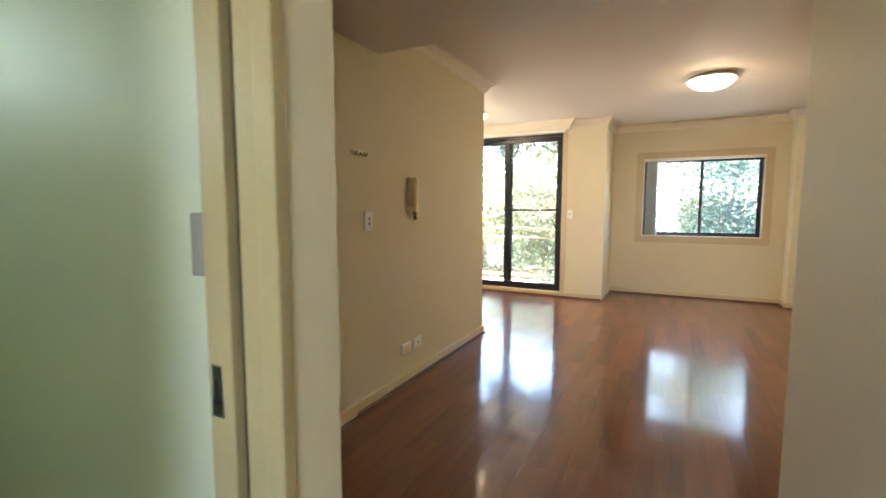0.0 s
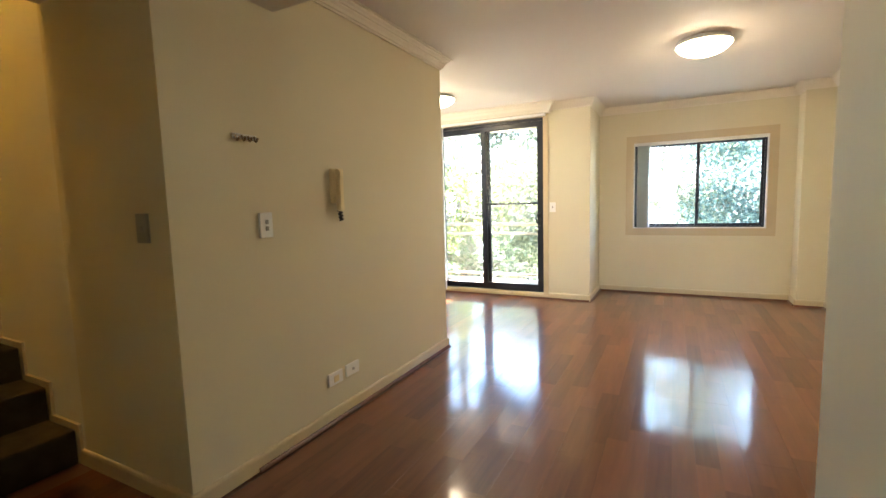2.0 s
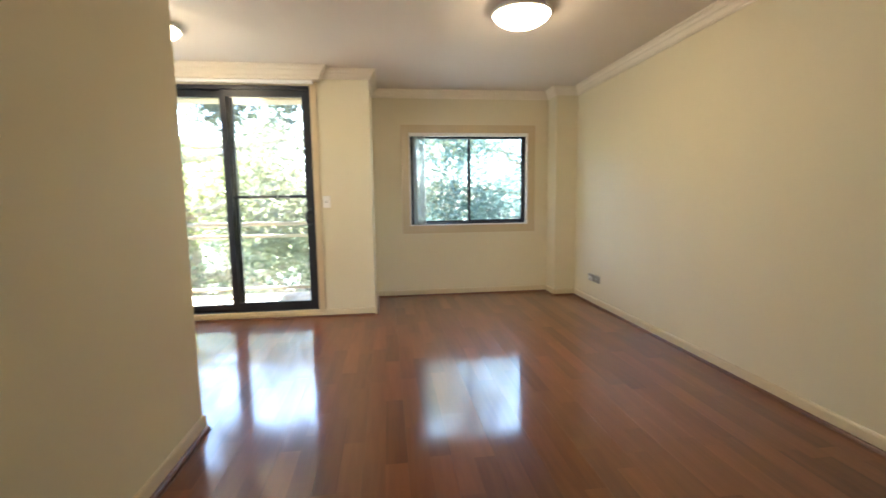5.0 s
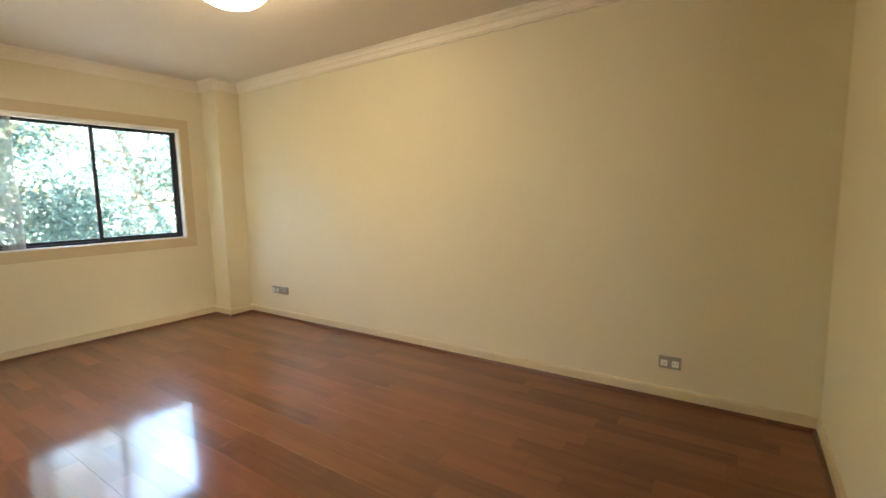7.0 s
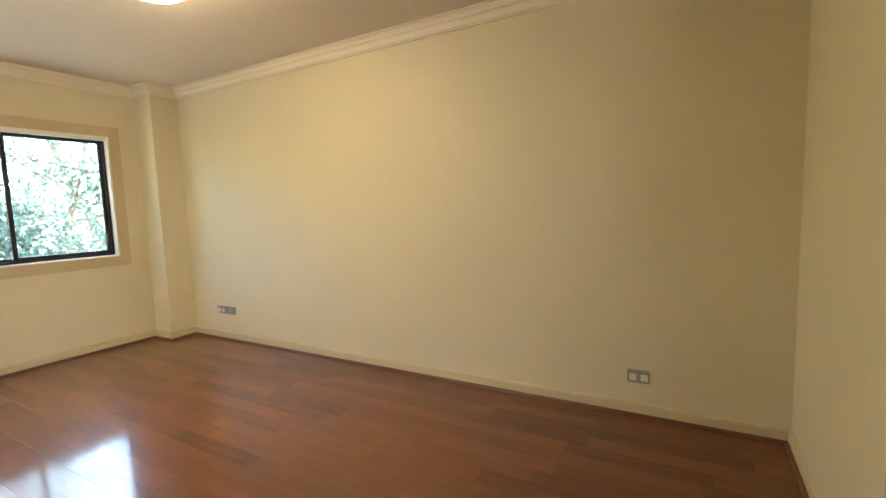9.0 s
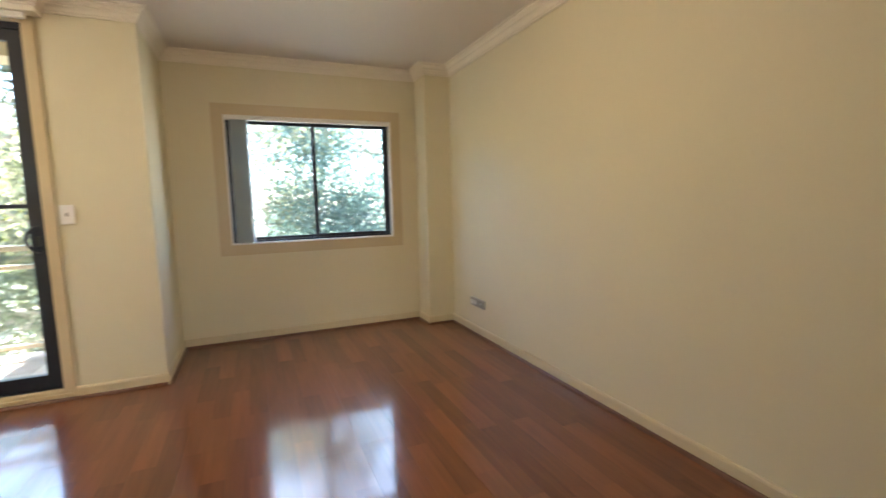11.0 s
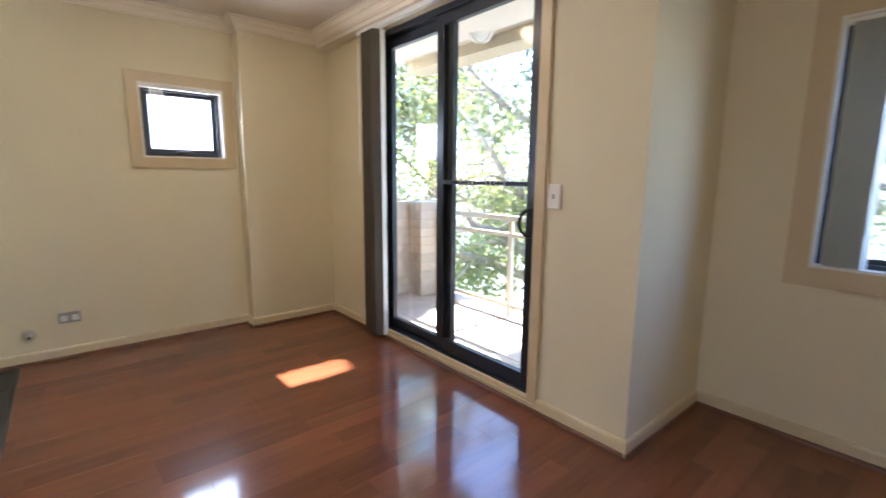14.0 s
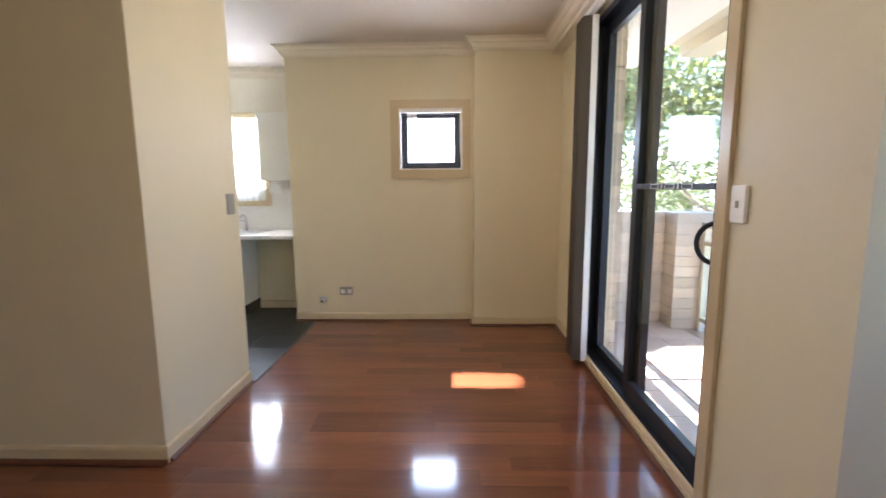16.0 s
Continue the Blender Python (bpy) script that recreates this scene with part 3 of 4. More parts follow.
part("lock", bx(D1 - 0.062, D1 - 0.036, DOOR_Y + 0.020, DOOR_Y + 0.030, 0.945, 1.005, bevel=0.003), DARK, slide, "small black lock case")
structure("door_sill", boxes((D0, D1 + 0.05, DOOR_Y - 0.022, DOOR_Y + 0.012, 0.028, DZ0)), TRIM, "cream painted sill under the sliding door", "sill")
bm = bx(D1, D1 + 0.062, DOOR_Y - 0.016, DOOR_Y, 0.03, DZ1 + 0.035, bevel=0.004)
structure("trim_door", bm, TRIM, "cream painted architrave beside the sliding door", "trim")

# main window
win = thing("window_1", (0, 0, 0), "black aluminium sliding window in a cream architrave", "window", kind="structure")
trim_frame(win, WIN_Y, 0, -1, W0, W1, WZ0, WZ1, 0.088)
for r in ((W0, W0 + 0.012, WZ0, WZ1), (W1 - 0.012, W1, WZ0, WZ1), (W0 + 0.012, W1 - 0.012, WZ0, WZ0 + 0.012), (W0 + 0.012, W1 - 0.012, WZ1 - 0.012, WZ1)):
    part("reveal", bx(r[0], r[1], WIN_Y - 0.014, WIN_Y + 0.05, r[2], r[3]), LAMINATE, win, "white painted window lining")
for r in ((W0 + 0.012, W0 + 0.032, WZ0 + 0.012, WZ1 - 0.012), (W1 - 0.032, W1 - 0.012, WZ0 + 0.012, WZ1 - 0.012), (W0 + 0.032, W1 - 0.032, WZ0 + 0.012, WZ0 + 0.03), (W0 + 0.032, W1 - 0.032, WZ1 - 0.032, WZ1 - 0.012)):
    part("frame", bx(r[0], r[1], WIN_Y + 0.045, WIN_Y + 0.13, r[2], r[3]), BLACK, win)
sash(win, "fixed_sash", 0, WIN_Y + 0.10, W0 + 0.03, 1.945, WZ0 + 0.028, WZ1 - 0.03, 0.024, 0.022)
sash(win, "sliding_sash", 0, WIN_Y + 0.07, 1.905, W1 - 0.03, WZ0 + 0.028, WZ1 - 0.03, 0.030, 0.022)

part("latch", bx(W1 - 0.058, W1 - 0.034, WIN_Y + 0.040, WIN_Y + 0.059, 0.975, 1.035, bevel=0.004), BLACK, win, "black window latch")

# small window
small = thing("window_2", (0, 0, 0), "small black aluminium awning window in a cream architrave", "window", kind="structure")
trim_frame(small, WEST_X, 1, 1, S0, S1, SZ0, SZ1, 0.072)
for r in ((S0, S0 + 0.012, SZ0, SZ1), (S1 - 0.012, S1, SZ0, SZ1), (S0 + 0.012, S1 - 0.012, SZ0, SZ0 + 0.012), (S0 + 0.012, S1 - 0.012, SZ1 - 0.012, SZ1)):
    part("reveal", bx(WEST_X - 0.05, WEST_X + 0.014, r[0], r[1], r[2], r[3]), LAMINATE, small, "white painted window lining")
sash(small, "outer_frame", 1, WEST_X - 0.085, S0 + 0.012, S1 - 0.012, SZ0 + 0.012, SZ1 - 0.012, 0.03, 0.06, glass=False)
sash(small, "awning_sash", 1, WEST_X - 0.10, S0 + 0.042, S1 - 0.042, SZ0 + 0.042, SZ1 - 0.042, 0.026, 0.03)
part("winder", bx(WEST_X - 0.055, WEST_X - 0.02, 1.02, 1.12, SZ0 + 0.030, SZ0 + 0.052, bevel=0.004), DARK, small, "black chain winder")

# kitchen window
kwin = thing("window_3", (0, 0, 0), "bright kitchen window in a cream architrave", "window", kind="structure")
trim_frame(kwin, KITCHEN_X, 1, 1, K0, K1, KZ0, KZ1, 0.06)
sash(kwin, "sash", 1, KITCHEN_X - 0.08, K0, K1, KZ0, KZ1, 0.03, 0.04)

# side room doorway
frame_ob = thing("door_frame", (0, 0, 0), "cream painted door frame, darkened for shade, without its door", "door frame", kind="structure")
JIN, JOUT = LEFT_X - 0.171, LEFT_X + 0.004
part("jamb", bx(JIN, LEFT_X - 0.111, B1 - 0.022, B1, 0, BZ1, bevel=0.003), SHADED_TRIM, frame_ob)
part("jamb", bx(LEFT_X - 0.081, LEFT_X - 0.040, B1 - 0.022, B1, 0, BZ1, bevel=0.003), SHADED_TRIM, frame_ob)
part("jamb", bx(LEFT_X - 0.038, JOUT, B1 - 0.026, B1, 0, BZ1, bevel=0.004), SHADED_TRIM, frame_ob, "outer stop of the frame, darkened for shade")
# dark strip stands in for the shaded groove beside the stop
part("groove_shade", bx(LEFT_X - 0.111, LEFT_X - 0.081, B1 - 0.003, B1, 0, BZ1), GROOVE_SHADE, frame_ob, "recessed dark brown strip for the shade in the groove")
part("jamb", bx(JIN, JOUT, B0, B0 + 0.022, 0, BZ1, bevel=0.003), SHADED_TRIM, frame_ob)
part("head", bx(JIN, JOUT, B0 + 0.022, B1 - 0.026, BZ1 - 0.022, BZ1, bevel=0.003), SHADED_TRIM, frame_ob)
part("architrave", bx(JIN - 0.012, JIN, B1 - 0.006, LEFT_Y - 0.078, 0, BZ1 + 0.05, bevel=0.003), SHADED_TRIM, frame_ob)
plate = part("strike_plate", bx(JIN + 0.010, JIN + 0.036, B1 - 0.0245, B1 - 0.0215, 0.855, 0.945, bevel=0.001), STEEL, frame_ob, "tarnished steel strike plate")
part("latch_hole", bx(JIN + 0.016, JIN + 0.030, B1 - 0.0255, B1 - 0.0235, 0.88, 0.925), DARK, plate)

# ---------------------------------------------------------------- fixtures


def ceiling_lamp(place, label):
    ob = thing("ceiling_light", place, label, "ceiling light", "round ceiling lights")
    part("base", lathe(bmesh.new(), [(0.176, 0.0), (0.182, -0.008), (0.198, -0.030), (0.198, -0.034), (0.170, -0.0345)], Matrix()), WHITE, ob, "white metal ring", True)
    g = part("diffuser", lathe(bmesh.new(), [(0.150, -0.036), (0.184, -0.036), (0.180, -0.044), (0.164, -0.064), (0.130, -0.087), (0.084, -0.104), (0.034, -0.111), (0.004, -0.112)], Matrix(), 40), LAMP_GLASS, ob, "glowing opal glass bowl", True)
    g.visible_shadow = False
    for a in (0.3, 2.4, 4.5):
        part("clip", bx(0.18 * math.cos(a) - 0.008, 0.18 * math.cos(a) + 0.008, 0.18 * math.sin(a) - 0.008, 0.18 * math.sin(a) + 0.008, -0.042, -0.02, bevel=0.003), STEEL, ob)
    return ob


ceiling_lamp((1.845, 0.668, CEIL), "lit round opal glass ceiling light in the living room")
ceiling_lamp((-0.62, 1.12, CEIL), "lit round opal glass ceiling light near the kitchen")


def wall_plate(name, place, turn, w, h, label, category, mat=WHITE, kind="switch", group=""):
    """A plate that faces -y before it is turned."""
    ob = thing(name, place, label, category, group)
    ob.rotation_euler = (0, 0, radians(turn))
    part("plate", bx(-w / 2, w / 2, -0.013, 0, -h / 2, h / 2, bevel=0.004), mat, ob)
    if kind == "switch":
        part("rocker", bx(-0.007, 0.007, -0.0165, -0.013, -0.011, 0.011, bevel=0.002), GREY_PLASTIC, ob, "small grey rocker")
    elif kind == "double_switch":
        for z in (-0.016, 0.014):
            part("rocker", bx(-0.009, 0.009, -0.0165, -0.013, z - 0.010, z + 0.010, bevel=0.002), GREY_PLASTIC, ob, "small grey rocker")
    elif kind == "socket":
        for x in (-w / 4, w / 4):
            part("socket_face", bx(x - 0.017, x + 0.017, -0.016, -0.013, -0.022, 0.014, bevel=0.002), LAMINATE, ob, "pale socket face")
            for dx in (-0.007, 0.007):
                part("slot", bx(x + dx - 0.001, x + dx + 0.001, -0.0168, -0.0158, -0.004, 0.006), DARK, ob)
            part("slot", bx(x - 0.001, x + 0.001, -0.0168, -0.0158, -0.016, -0.008), DARK, ob)
            part("rocker", bx(x - 0.006, x + 0.006, -0.0165, -0.013, 0.020, 0.030, bevel=0.001), GREY_PLASTIC, ob)
    elif kind == "single_socket":
        part("socket_face", bx(-0.02, 0.02, -0.017, -0.013, -0.02, 0.016, bevel=0.002), YELLOWED, ob, "yellowed socket face")
    elif kind == "aerial":
        part("jack", lathe(bmesh.new(), [(0.008, 0), (0.008, 0.008), (0.004, 0.009)], pose(0, -0.013, 0, 90), 12), STEEL, ob, "metal aerial jack")
    return ob


wall_plate("light_switch", (IW_X, -1.818, 1.131), 90, 0.072, 0.116, "white double light switch on the cream wall", "light switch", kind="double_switch")
wall_plate("light_switch", (0.375, DOOR_Y, 1.128), 0, 0.072, 0.116, "white light switch on the pier beside the sliding door", "light switch")
wall_plate("light_switch", (-0.172, STAIR_Y, 1.143), 0, 0.072, 0.116, "brown-grey metal light switch beside the stairs", "light switch", mat=GREY_PLASTIC)
wall_plate("light_switch", (-0.72, IW_END, 1.10), 180, 0.072, 0.116, "grey light switch on the wall end by the kitchen", "light switch", mat=GREY_PLASTIC)
wall_plate("light_switch", (0.832, LEFT_Y - 0.075, 1.140), 0, 0.072, 0.116, "large pale grey light switch just inside the side room", "light switch", mat=GREY_PLASTIC)
wall_plate("wall_socket", (IW_X, -1.405, 0.245), 90, 0.116, 0.072, "white wall socket with a yellowed face", "wall socket", kind="single_socket")
wall_plate("aerial_socket", (IW_X, -1.255, 0.250), 90, 0.116, 0.072, "white aerial socket beside the power socket", "wall socket", kind="aerial")
wall_plate("wall_socket", (RIGHT_X, 2.21, 0.282), -90, 0.116, 0.072, "grey double wall socket near the corner column", "wall socket", mat=GREY_PLASTIC, kind="socket")
wall_plate("aerial_socket", (RIGHT_X, 2.08, 0.282), -90, 0.116, 0.072, "grey aerial plate beside the double socket", "wall socket", mat=GREY_PLASTIC, kind="aerial")
wall_plate("wall_socket", (RIGHT_X, -1.400, 0.226), -90, 0.116, 0.072, "grey double wall socket low on the long wall", "wall socket", mat=GREY_PLASTIC, kind="socket")
wall_plate("wall_socket", (WEST_X, 0.301, 0.275), 90, 0.116, 0.072, "grey double wall socket under the small window", "wall socket", mat=GREY_PLASTIC, kind="socket")

# wall intercom handset with a cord tail
icom = thing("intercom_handset", (IW_X, -1.33, 1.30), "yellowed plastic intercom handset hanging on the wall", "intercom")
part("back_plate", bx(0, 0.022, -0.035, 0.035, -0.075, 0.115, bevel=0.006), YELLOWED, icom)
bm = bmesh.new()
prism(bm, [(-0.022, 0.112), (0.022, 0.112), (0.021, 0.07), (0.018, -0.07), (0.022, -0.11), (0.0, -0.122), (-0.022, -0.11), (-0.018, -0.07), (-0.021, 0.07)], pose(0.028, 0, 0), 0.03)
bmesh.ops.recalc_face_normals(bm, faces=bm.faces)
bmesh.ops.bevel(bm, geom=bm.edges[:], offset=0.005, segments=2, affect="EDGES")
part("handset", bm, YELLOWED, icom, "pale yellow handset")
part("earpiece", bx(0.056, 0.062, -0.014, 0.014, 0.06, 0.10, bevel=0.003), YELLOWED, icom)
bm = tube(bmesh.new(), [(0.025 + 0.010 * math.cos(a * 2.2), 0.012 + 0.010 * math.sin(a * 2.2) + 0.012 * (a / 10), -0.105 - 0.0065 * a) for a in [k * 0.35 for k in range(30)]], [0.006] * 30, 6)
part("cord", bm, DARK, icom, "dark coiled cord", True)

# row of hooks
rack = thing("hook_rack", (IW_X, -1.90, 1.52), "small strip of four brown coat hooks on the wall", "hooks")
part("strip", bx(0, 0.006, -0.062, 0.062, -0.010, 0.014, bevel=0.002), WHITE, rack)
for k in range(4):
    y = -0.048 + 0.032 * k
    bm = tube(bmesh.new(), [(0.006, y, 0.008), (0.010, y, -0.008), (0.018, y, -0.018), (0.026, y, -0.012), (0.028, y, 0.0)], [0.004, 0.004, 0.004, 0.004, 0.005], 6)
    part("hook", bm, BROWN, rack, "brown plastic hook", True)

# water point on the west wall
tap = thing("water_point", (WEST_X, 0.095, 0.194), "small chrome pipe outlet low on the wall", "tap")
part("flange", lathe(bmesh.new(), [(0.034, 0), (0.033, 0.006), (0.020, 0.014), (0.012, 0.014)], pose(0, 0, 0, 0, 90), 20), STEEL, tap, smooth=True)
part("body", lathe(bmesh.new(), [(0.012, 0.012), (0.012, 0.050), (0.016, 0.050), (0.016, 0.066), (0.006, 0.068)], pose(0, 0, 0, 0, 90), 14), STEEL, tap, smooth=True)
part("spindle", tube(bmesh.new(), [(0.045, 0, 0.008), (0.045, 0, 0.030)], [0.007, 0.006], 8), STEEL, tap)
part("handle", lathe(bmesh.new(), [(0.010, 0.028), (0.026, 0.031), (0.027, 0.036), (0.018, 0.041), (0.004, 0.042)], pose(0.045, 0, 0), 16), STEEL, tap, "small chrome tap handle", True)
part("thread", lathe(bmesh.new(), [(0.010, 0.066), (0.010, 0.076), (0.003, 0.0765)], pose(0, 0, 0, 0, 90), 12), DARK, tap, "dark threaded outlet")

# vertical blinds
door_blind = thing("vertical_blind", (0, 0, 0), "taupe vertical blind drawn back to the door's side", "blind")
part("track", bx(-1.36, 0.30, 2.075, 2.110, DZ1 + 0.004, DZ1 + 0.034, bevel=0.003), WHITE, door_blind, "white head track")
rng = random.Random(4)
for k in range(11):
    x, a = -1.245 + 0.0150 * k, radians(74 + rng.uniform(-10, 10))
    m = Matrix.Translation((x, 2.090, 0)) @ Matrix.Rotation(a, 4, "Z")
    bm = bmesh.new()
    prism(bm, [(-0.0008, 0.035), (0.0008, 0.035), (0.0008, DZ1), (-0.0008, DZ1)], m @ Matrix.Translation((-0.044, 0, 0)), 0.088)
    bmesh.ops.recalc_face_normals(bm, faces=bm.faces)
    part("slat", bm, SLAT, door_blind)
# daylight on the end slat's glass side, put in as a white strip
part("slat_daylight", bx(-1.082, -1.080, 2.098, 2.136, 0.035, DZ1), WHITE, door_blind, "white strip standing in for daylight on the end slat")
part("chain", tube(bmesh.new(), [(-1.335, 2.07, 2.15), (-1.337, 2.068, 1.3), (-1.335, 2.07, 1.22), (-1.332, 2.072, 1.3), (-1.331, 2.074, 2.15)], [0.003] * 5, 5), WHITE, door_blind, "white control chain")

win_blind = thing("vertical_blind", (0, 0, 0), "pale grey vertical blind drawn back in the window", "blind")
part("track", bx(W0 + 0.014, W1 - 0.014, WIN_Y - 0.006, WIN_Y + 0.030, WZ1 - 0.036, WZ1 - 0.013, bevel=0.003), WHITE, win_blind, "white head track")
for k in range(13):
    x, a = 1.268 + 0.0105 * k, radians(80.5 + rng.uniform(-1.5, 1.5))
    m = Matrix.Translation((x, WIN_Y + 0.003, 0)) @ Matrix.Rotation(a, 4, "Z")
    bm = prism(bmesh.new(), [(-0.0008, WZ0 + 0.016), (0.0008, WZ0 + 0.016), (0.0008, WZ1 - 0.036), (-0.0008, WZ1 - 0.036)], m @ Matrix.Translation((-0.040, 0, 0)), 0.080)
    bmesh.ops.recalc_face_normals(bm, faces=bm.faces)
    part("slat", bm, GREY_SLAT if k < 12 else WHITE, win_blind)

small_blind = thing("vertical_blind", (0, 0, 0), "white headrail and bunched slats in the small window", "blind")
part("track", bx(WEST_X - 0.020, WEST_X + 0.012, S0 + 0.014, S1 - 0.014, SZ1 - 0.034, SZ1 - 0.013, bevel=0.003), WHITE, small_blind, "white head track")
for k in range(4):
    part("hanger", bx(WEST_X - 0.008, WEST_X - 0.006, S0 + 0.07 + 0.022 * k, S0 + 0.084 + 0.022 * k, SZ1 - 0.075, SZ1 - 0.034), WHITE, small_blind)
part("cord", tube(bmesh.new(), [(WEST_X + 0.006, S1 - 0.02, SZ1 - 0.03), (WEST_X + 0.006, S1 - 0.018, SZ0 + 0.16), (WEST_X + 0.008, S1 - 0.010, SZ0 + 0.10)], [0.003] * 3, 5), WHITE, small_blind, "white pull cord")

# ---------------------------------------------------------------- kitchen
BENCH = 0.765
top = thing("worktop", (-2.5, -0.8, BENCH), "white laminate kitchen worktop against the wall", "worktop")
part("slab", bx(-0.30, 0.33, -1.3, KITCHEN_Y + 0.798, -0.036, 0, bevel=0.006), LAMINATE, top)
part("splashback", bx(-0.30, -0.288, -1.3, KITCHEN_Y + 0.798, 0.001, 0.42), LAMINATE, top, "white tiled splashback")
base = thing("base_cabinet", (-2.5, -1.35, 0), "white laminate base cabinet beside an open appliance bay", "cabinet")
part("body", bx(-0.29, 0.27, -0.70, 0.66, 0.10, BENCH - 0.037), LAMINATE, base)
part("kickboard", bx(-0.29, 0.20, -0.70, 0.66, 0.0, 0.099), DARK, base, "dark kickboard")
for k in range(3):
    d = part("door", bx(0.271, 0.289, -0.69 + 0.45 * k, -0.25 + 0.45 * k, 0.11, BENCH - 0.045, bevel=0.003), LAMINATE, base)
    part("handle", bx(0.290, 0.306, -0.30 + 0.45 * k, -0.29 + 0.45 * k, 0.55, 0.66, bevel=0.003), STEEL, d)
structure("wall_bay", boxes((KITCHEN_X + 0.02, -2.56, -0.68, KITCHEN_Y, 0, BENCH - 0.04)), WALL, "cream wall behind the open bay under the worktop", "wall")
skirting((-2.56, -0.68), (-2.56, KITCHEN_Y), (1, 0), False)
wall_cab = thing("wall_cabinet", (KITCHEN_X, -0.42, 1.56), "white laminate wall cabinet beside the kitchen window", "cabinet")
part("body", bx(0.002, 0.30, -0.16, 0.262, -0.30, 0.33), LAMINATE, wall_cab)
part("door", bx(0.301, 0.319, -0.158, 0.260, -0.298, 0.328, bevel=0.003), LAMINATE, wall_cab)
holder = thing("towel_hook", (KITCHEN_X + 0.02, -0.56, 1.20), "small white holder on the tiles under the wall cabinet", "holder")
part("plate", bx(-0.02, 0.012, -0.05, 0.06, -0.06, 0.05, bevel=0.006), WHITE, holder)
part("arm", tube(bmesh.new(), [(0.01, 0.04, 0.03), (0.05, 0.05, 0.03), (0.055, 0.09, 0.03)], [0.005] * 3, 6), STEEL, holder)
curtain = thing("curtain", (KITCHEN_X + 0.045, -1.03, 1.06), "sheer white lace curtain glowing in the kitchen window", "curtain")
vs, fs, N = [], [], 60
for k in range(N + 1):
    y = -0.36 + 0.70 * k / N
    for z in (0.0, 0.40, 0.80):
        vs.append((0.012 * math.sin(k * 1.05) * (1.2 - z), y * (1.0 - 0.05 * (1 - z / 0.8)), z))
for k in range(N):
    for j in range(2):
        a = k * 3 + j
        fs.append((a, a + 3, a + 4, a + 1))
me = bpy.data.meshes.new("cloth")
me.from_pydata(vs, [], fs)
me.materials.append(LACE)
cl = new("cloth", me)
cl.parent = curtain
part("rod", tube(bmesh.new(), [(0, -0.40, 0.80), (0, 0.42, 0.80)], [0.008] * 2, 8), WHITE, curtain, "white curtain rod")
faucet = thing("kitchen_tap", (-2.62, -0.80, BENCH), "chrome kitchen tap on the worktop", "tap")
part("spout", tube(bmesh.new(), [(0, 0, 0), (0, 0, 0.12), (0.03, 0, 0.16), (0.09, 0, 0.17), (0.13, 0, 0.14)], [0.014, 0.011, 0.010, 0.010, 0.010], 10), STEEL, faucet, smooth=True)
part("lever", bx(-0.01, 0.01, -0.07, 0.0, 0.10, 0.112, bevel=0.004), STEEL, faucet)
sink = thing("sink", (-2.48, -0.86, BENCH), "stainless steel sink rim set in the worktop", "sink")
part("rim", bx(-0.20, 0.20, -0.30, 0.28, 0.0005, 0.006, bevel=0.002), STEEL, sink)

# ---------------------------------------------------------------- balcony
part_b = thing("balcony_lamp", (-1.09, 3.06, 2.40), "cream dome bulkhead lamp under the balcony soffit", "lamp")
part("base", lathe(bmesh.new(), [(0.125, 0), (0.125, -0.022), (0.105, -0.030)], Matrix()), RAIL, part_b, smooth=True)
part("dome", lathe(bmesh.new(), [(0.105, -0.028), (0.10, -0.05), (0.075, -0.085), (0.04, -0.10), (0.004, -0.103)], Matrix()), LAMINATE, part_b, "opal glass dome", True)
for a in (0.0, math.pi / 2):
    bm = tube(bmesh.new(), [(0.112 * math.cos(t) * math.cos(a), 0.112 * math.cos(t) * math.sin(a), -0.03 - 0.078 * math.sin(t)) for t in [math.pi * k / 10 for k in range(11)]], [0.005] * 11, 6)
    part("guard", bm, RAIL, part_b)

RY, RZ = 3.32, 0.865
rail = thing("balustrade", (0, RY, 0), "cream metal balcony balustrade with glass infill", "balustrade")
part("top_rail", bx(-1.92, PIER_X - T, -0.03, 0.03, RZ - 0.022, RZ + 0.022, bevel=0.008), RAIL, rail)
part("second_rail", bx(-1.92, PIER_X - T, -0.018, 0.018, RZ - 0.165, RZ - 0.130, bevel=0.004), RAIL, rail)
part("bottom_rail", bx(-1.92, PIER_X - T, -0.018, 0.018, 0.065, 0.098, bevel=0.004), RAIL, rail)
for x in (-1.90, -0.92, 0.06, 0.625):
    part("post", bx(x - 0.019, x + 0.019, -0.019, 0.019, -0.02, RZ - 0.022, bevel=0.003), RAIL, rail)
for x0, x1 in ((-1.88, -0.94), (-0.90, 0.04), (0.08, 0.605)):
    g = part("pane", bx(x0, x1, -0.003, 0.003, 0.099, RZ - 0.166), GLASS, rail)
    g.visible_shadow = False

structure("ceiling_balcony", boxes((-2.4, PIER_X - T, DOOR_Y + T, 3.25, 2.40, 2.6), (-2.4, PIER_X - T, 3.25, 3.52, 2.30, 2.6)), SOFFIT, "cream rendered balcony soffit with a drop beam", "ceiling")
structure("wall_lower_storey", boxes((-4.8, 3.4, -5.7, 3.04, -3.2, -0.17)), SOFFIT, "cream rendered storey below the flat", "wall")
structure("ground", boxes((-400, 400, -400, 600, -3.4, -3.2)), GROUND, "pale dry ground below the balcony", "ground")
structure("wall_below", boxes((-2.3, PIER_X, 3.05, 3.5, -3.2, -0.165)), SOFFIT, "cream rendered wall below the balcony", "wall")

# ---------------------------------------------------------------- trees
SUN_T = math.tan(radians(SUN_ELEVATION))


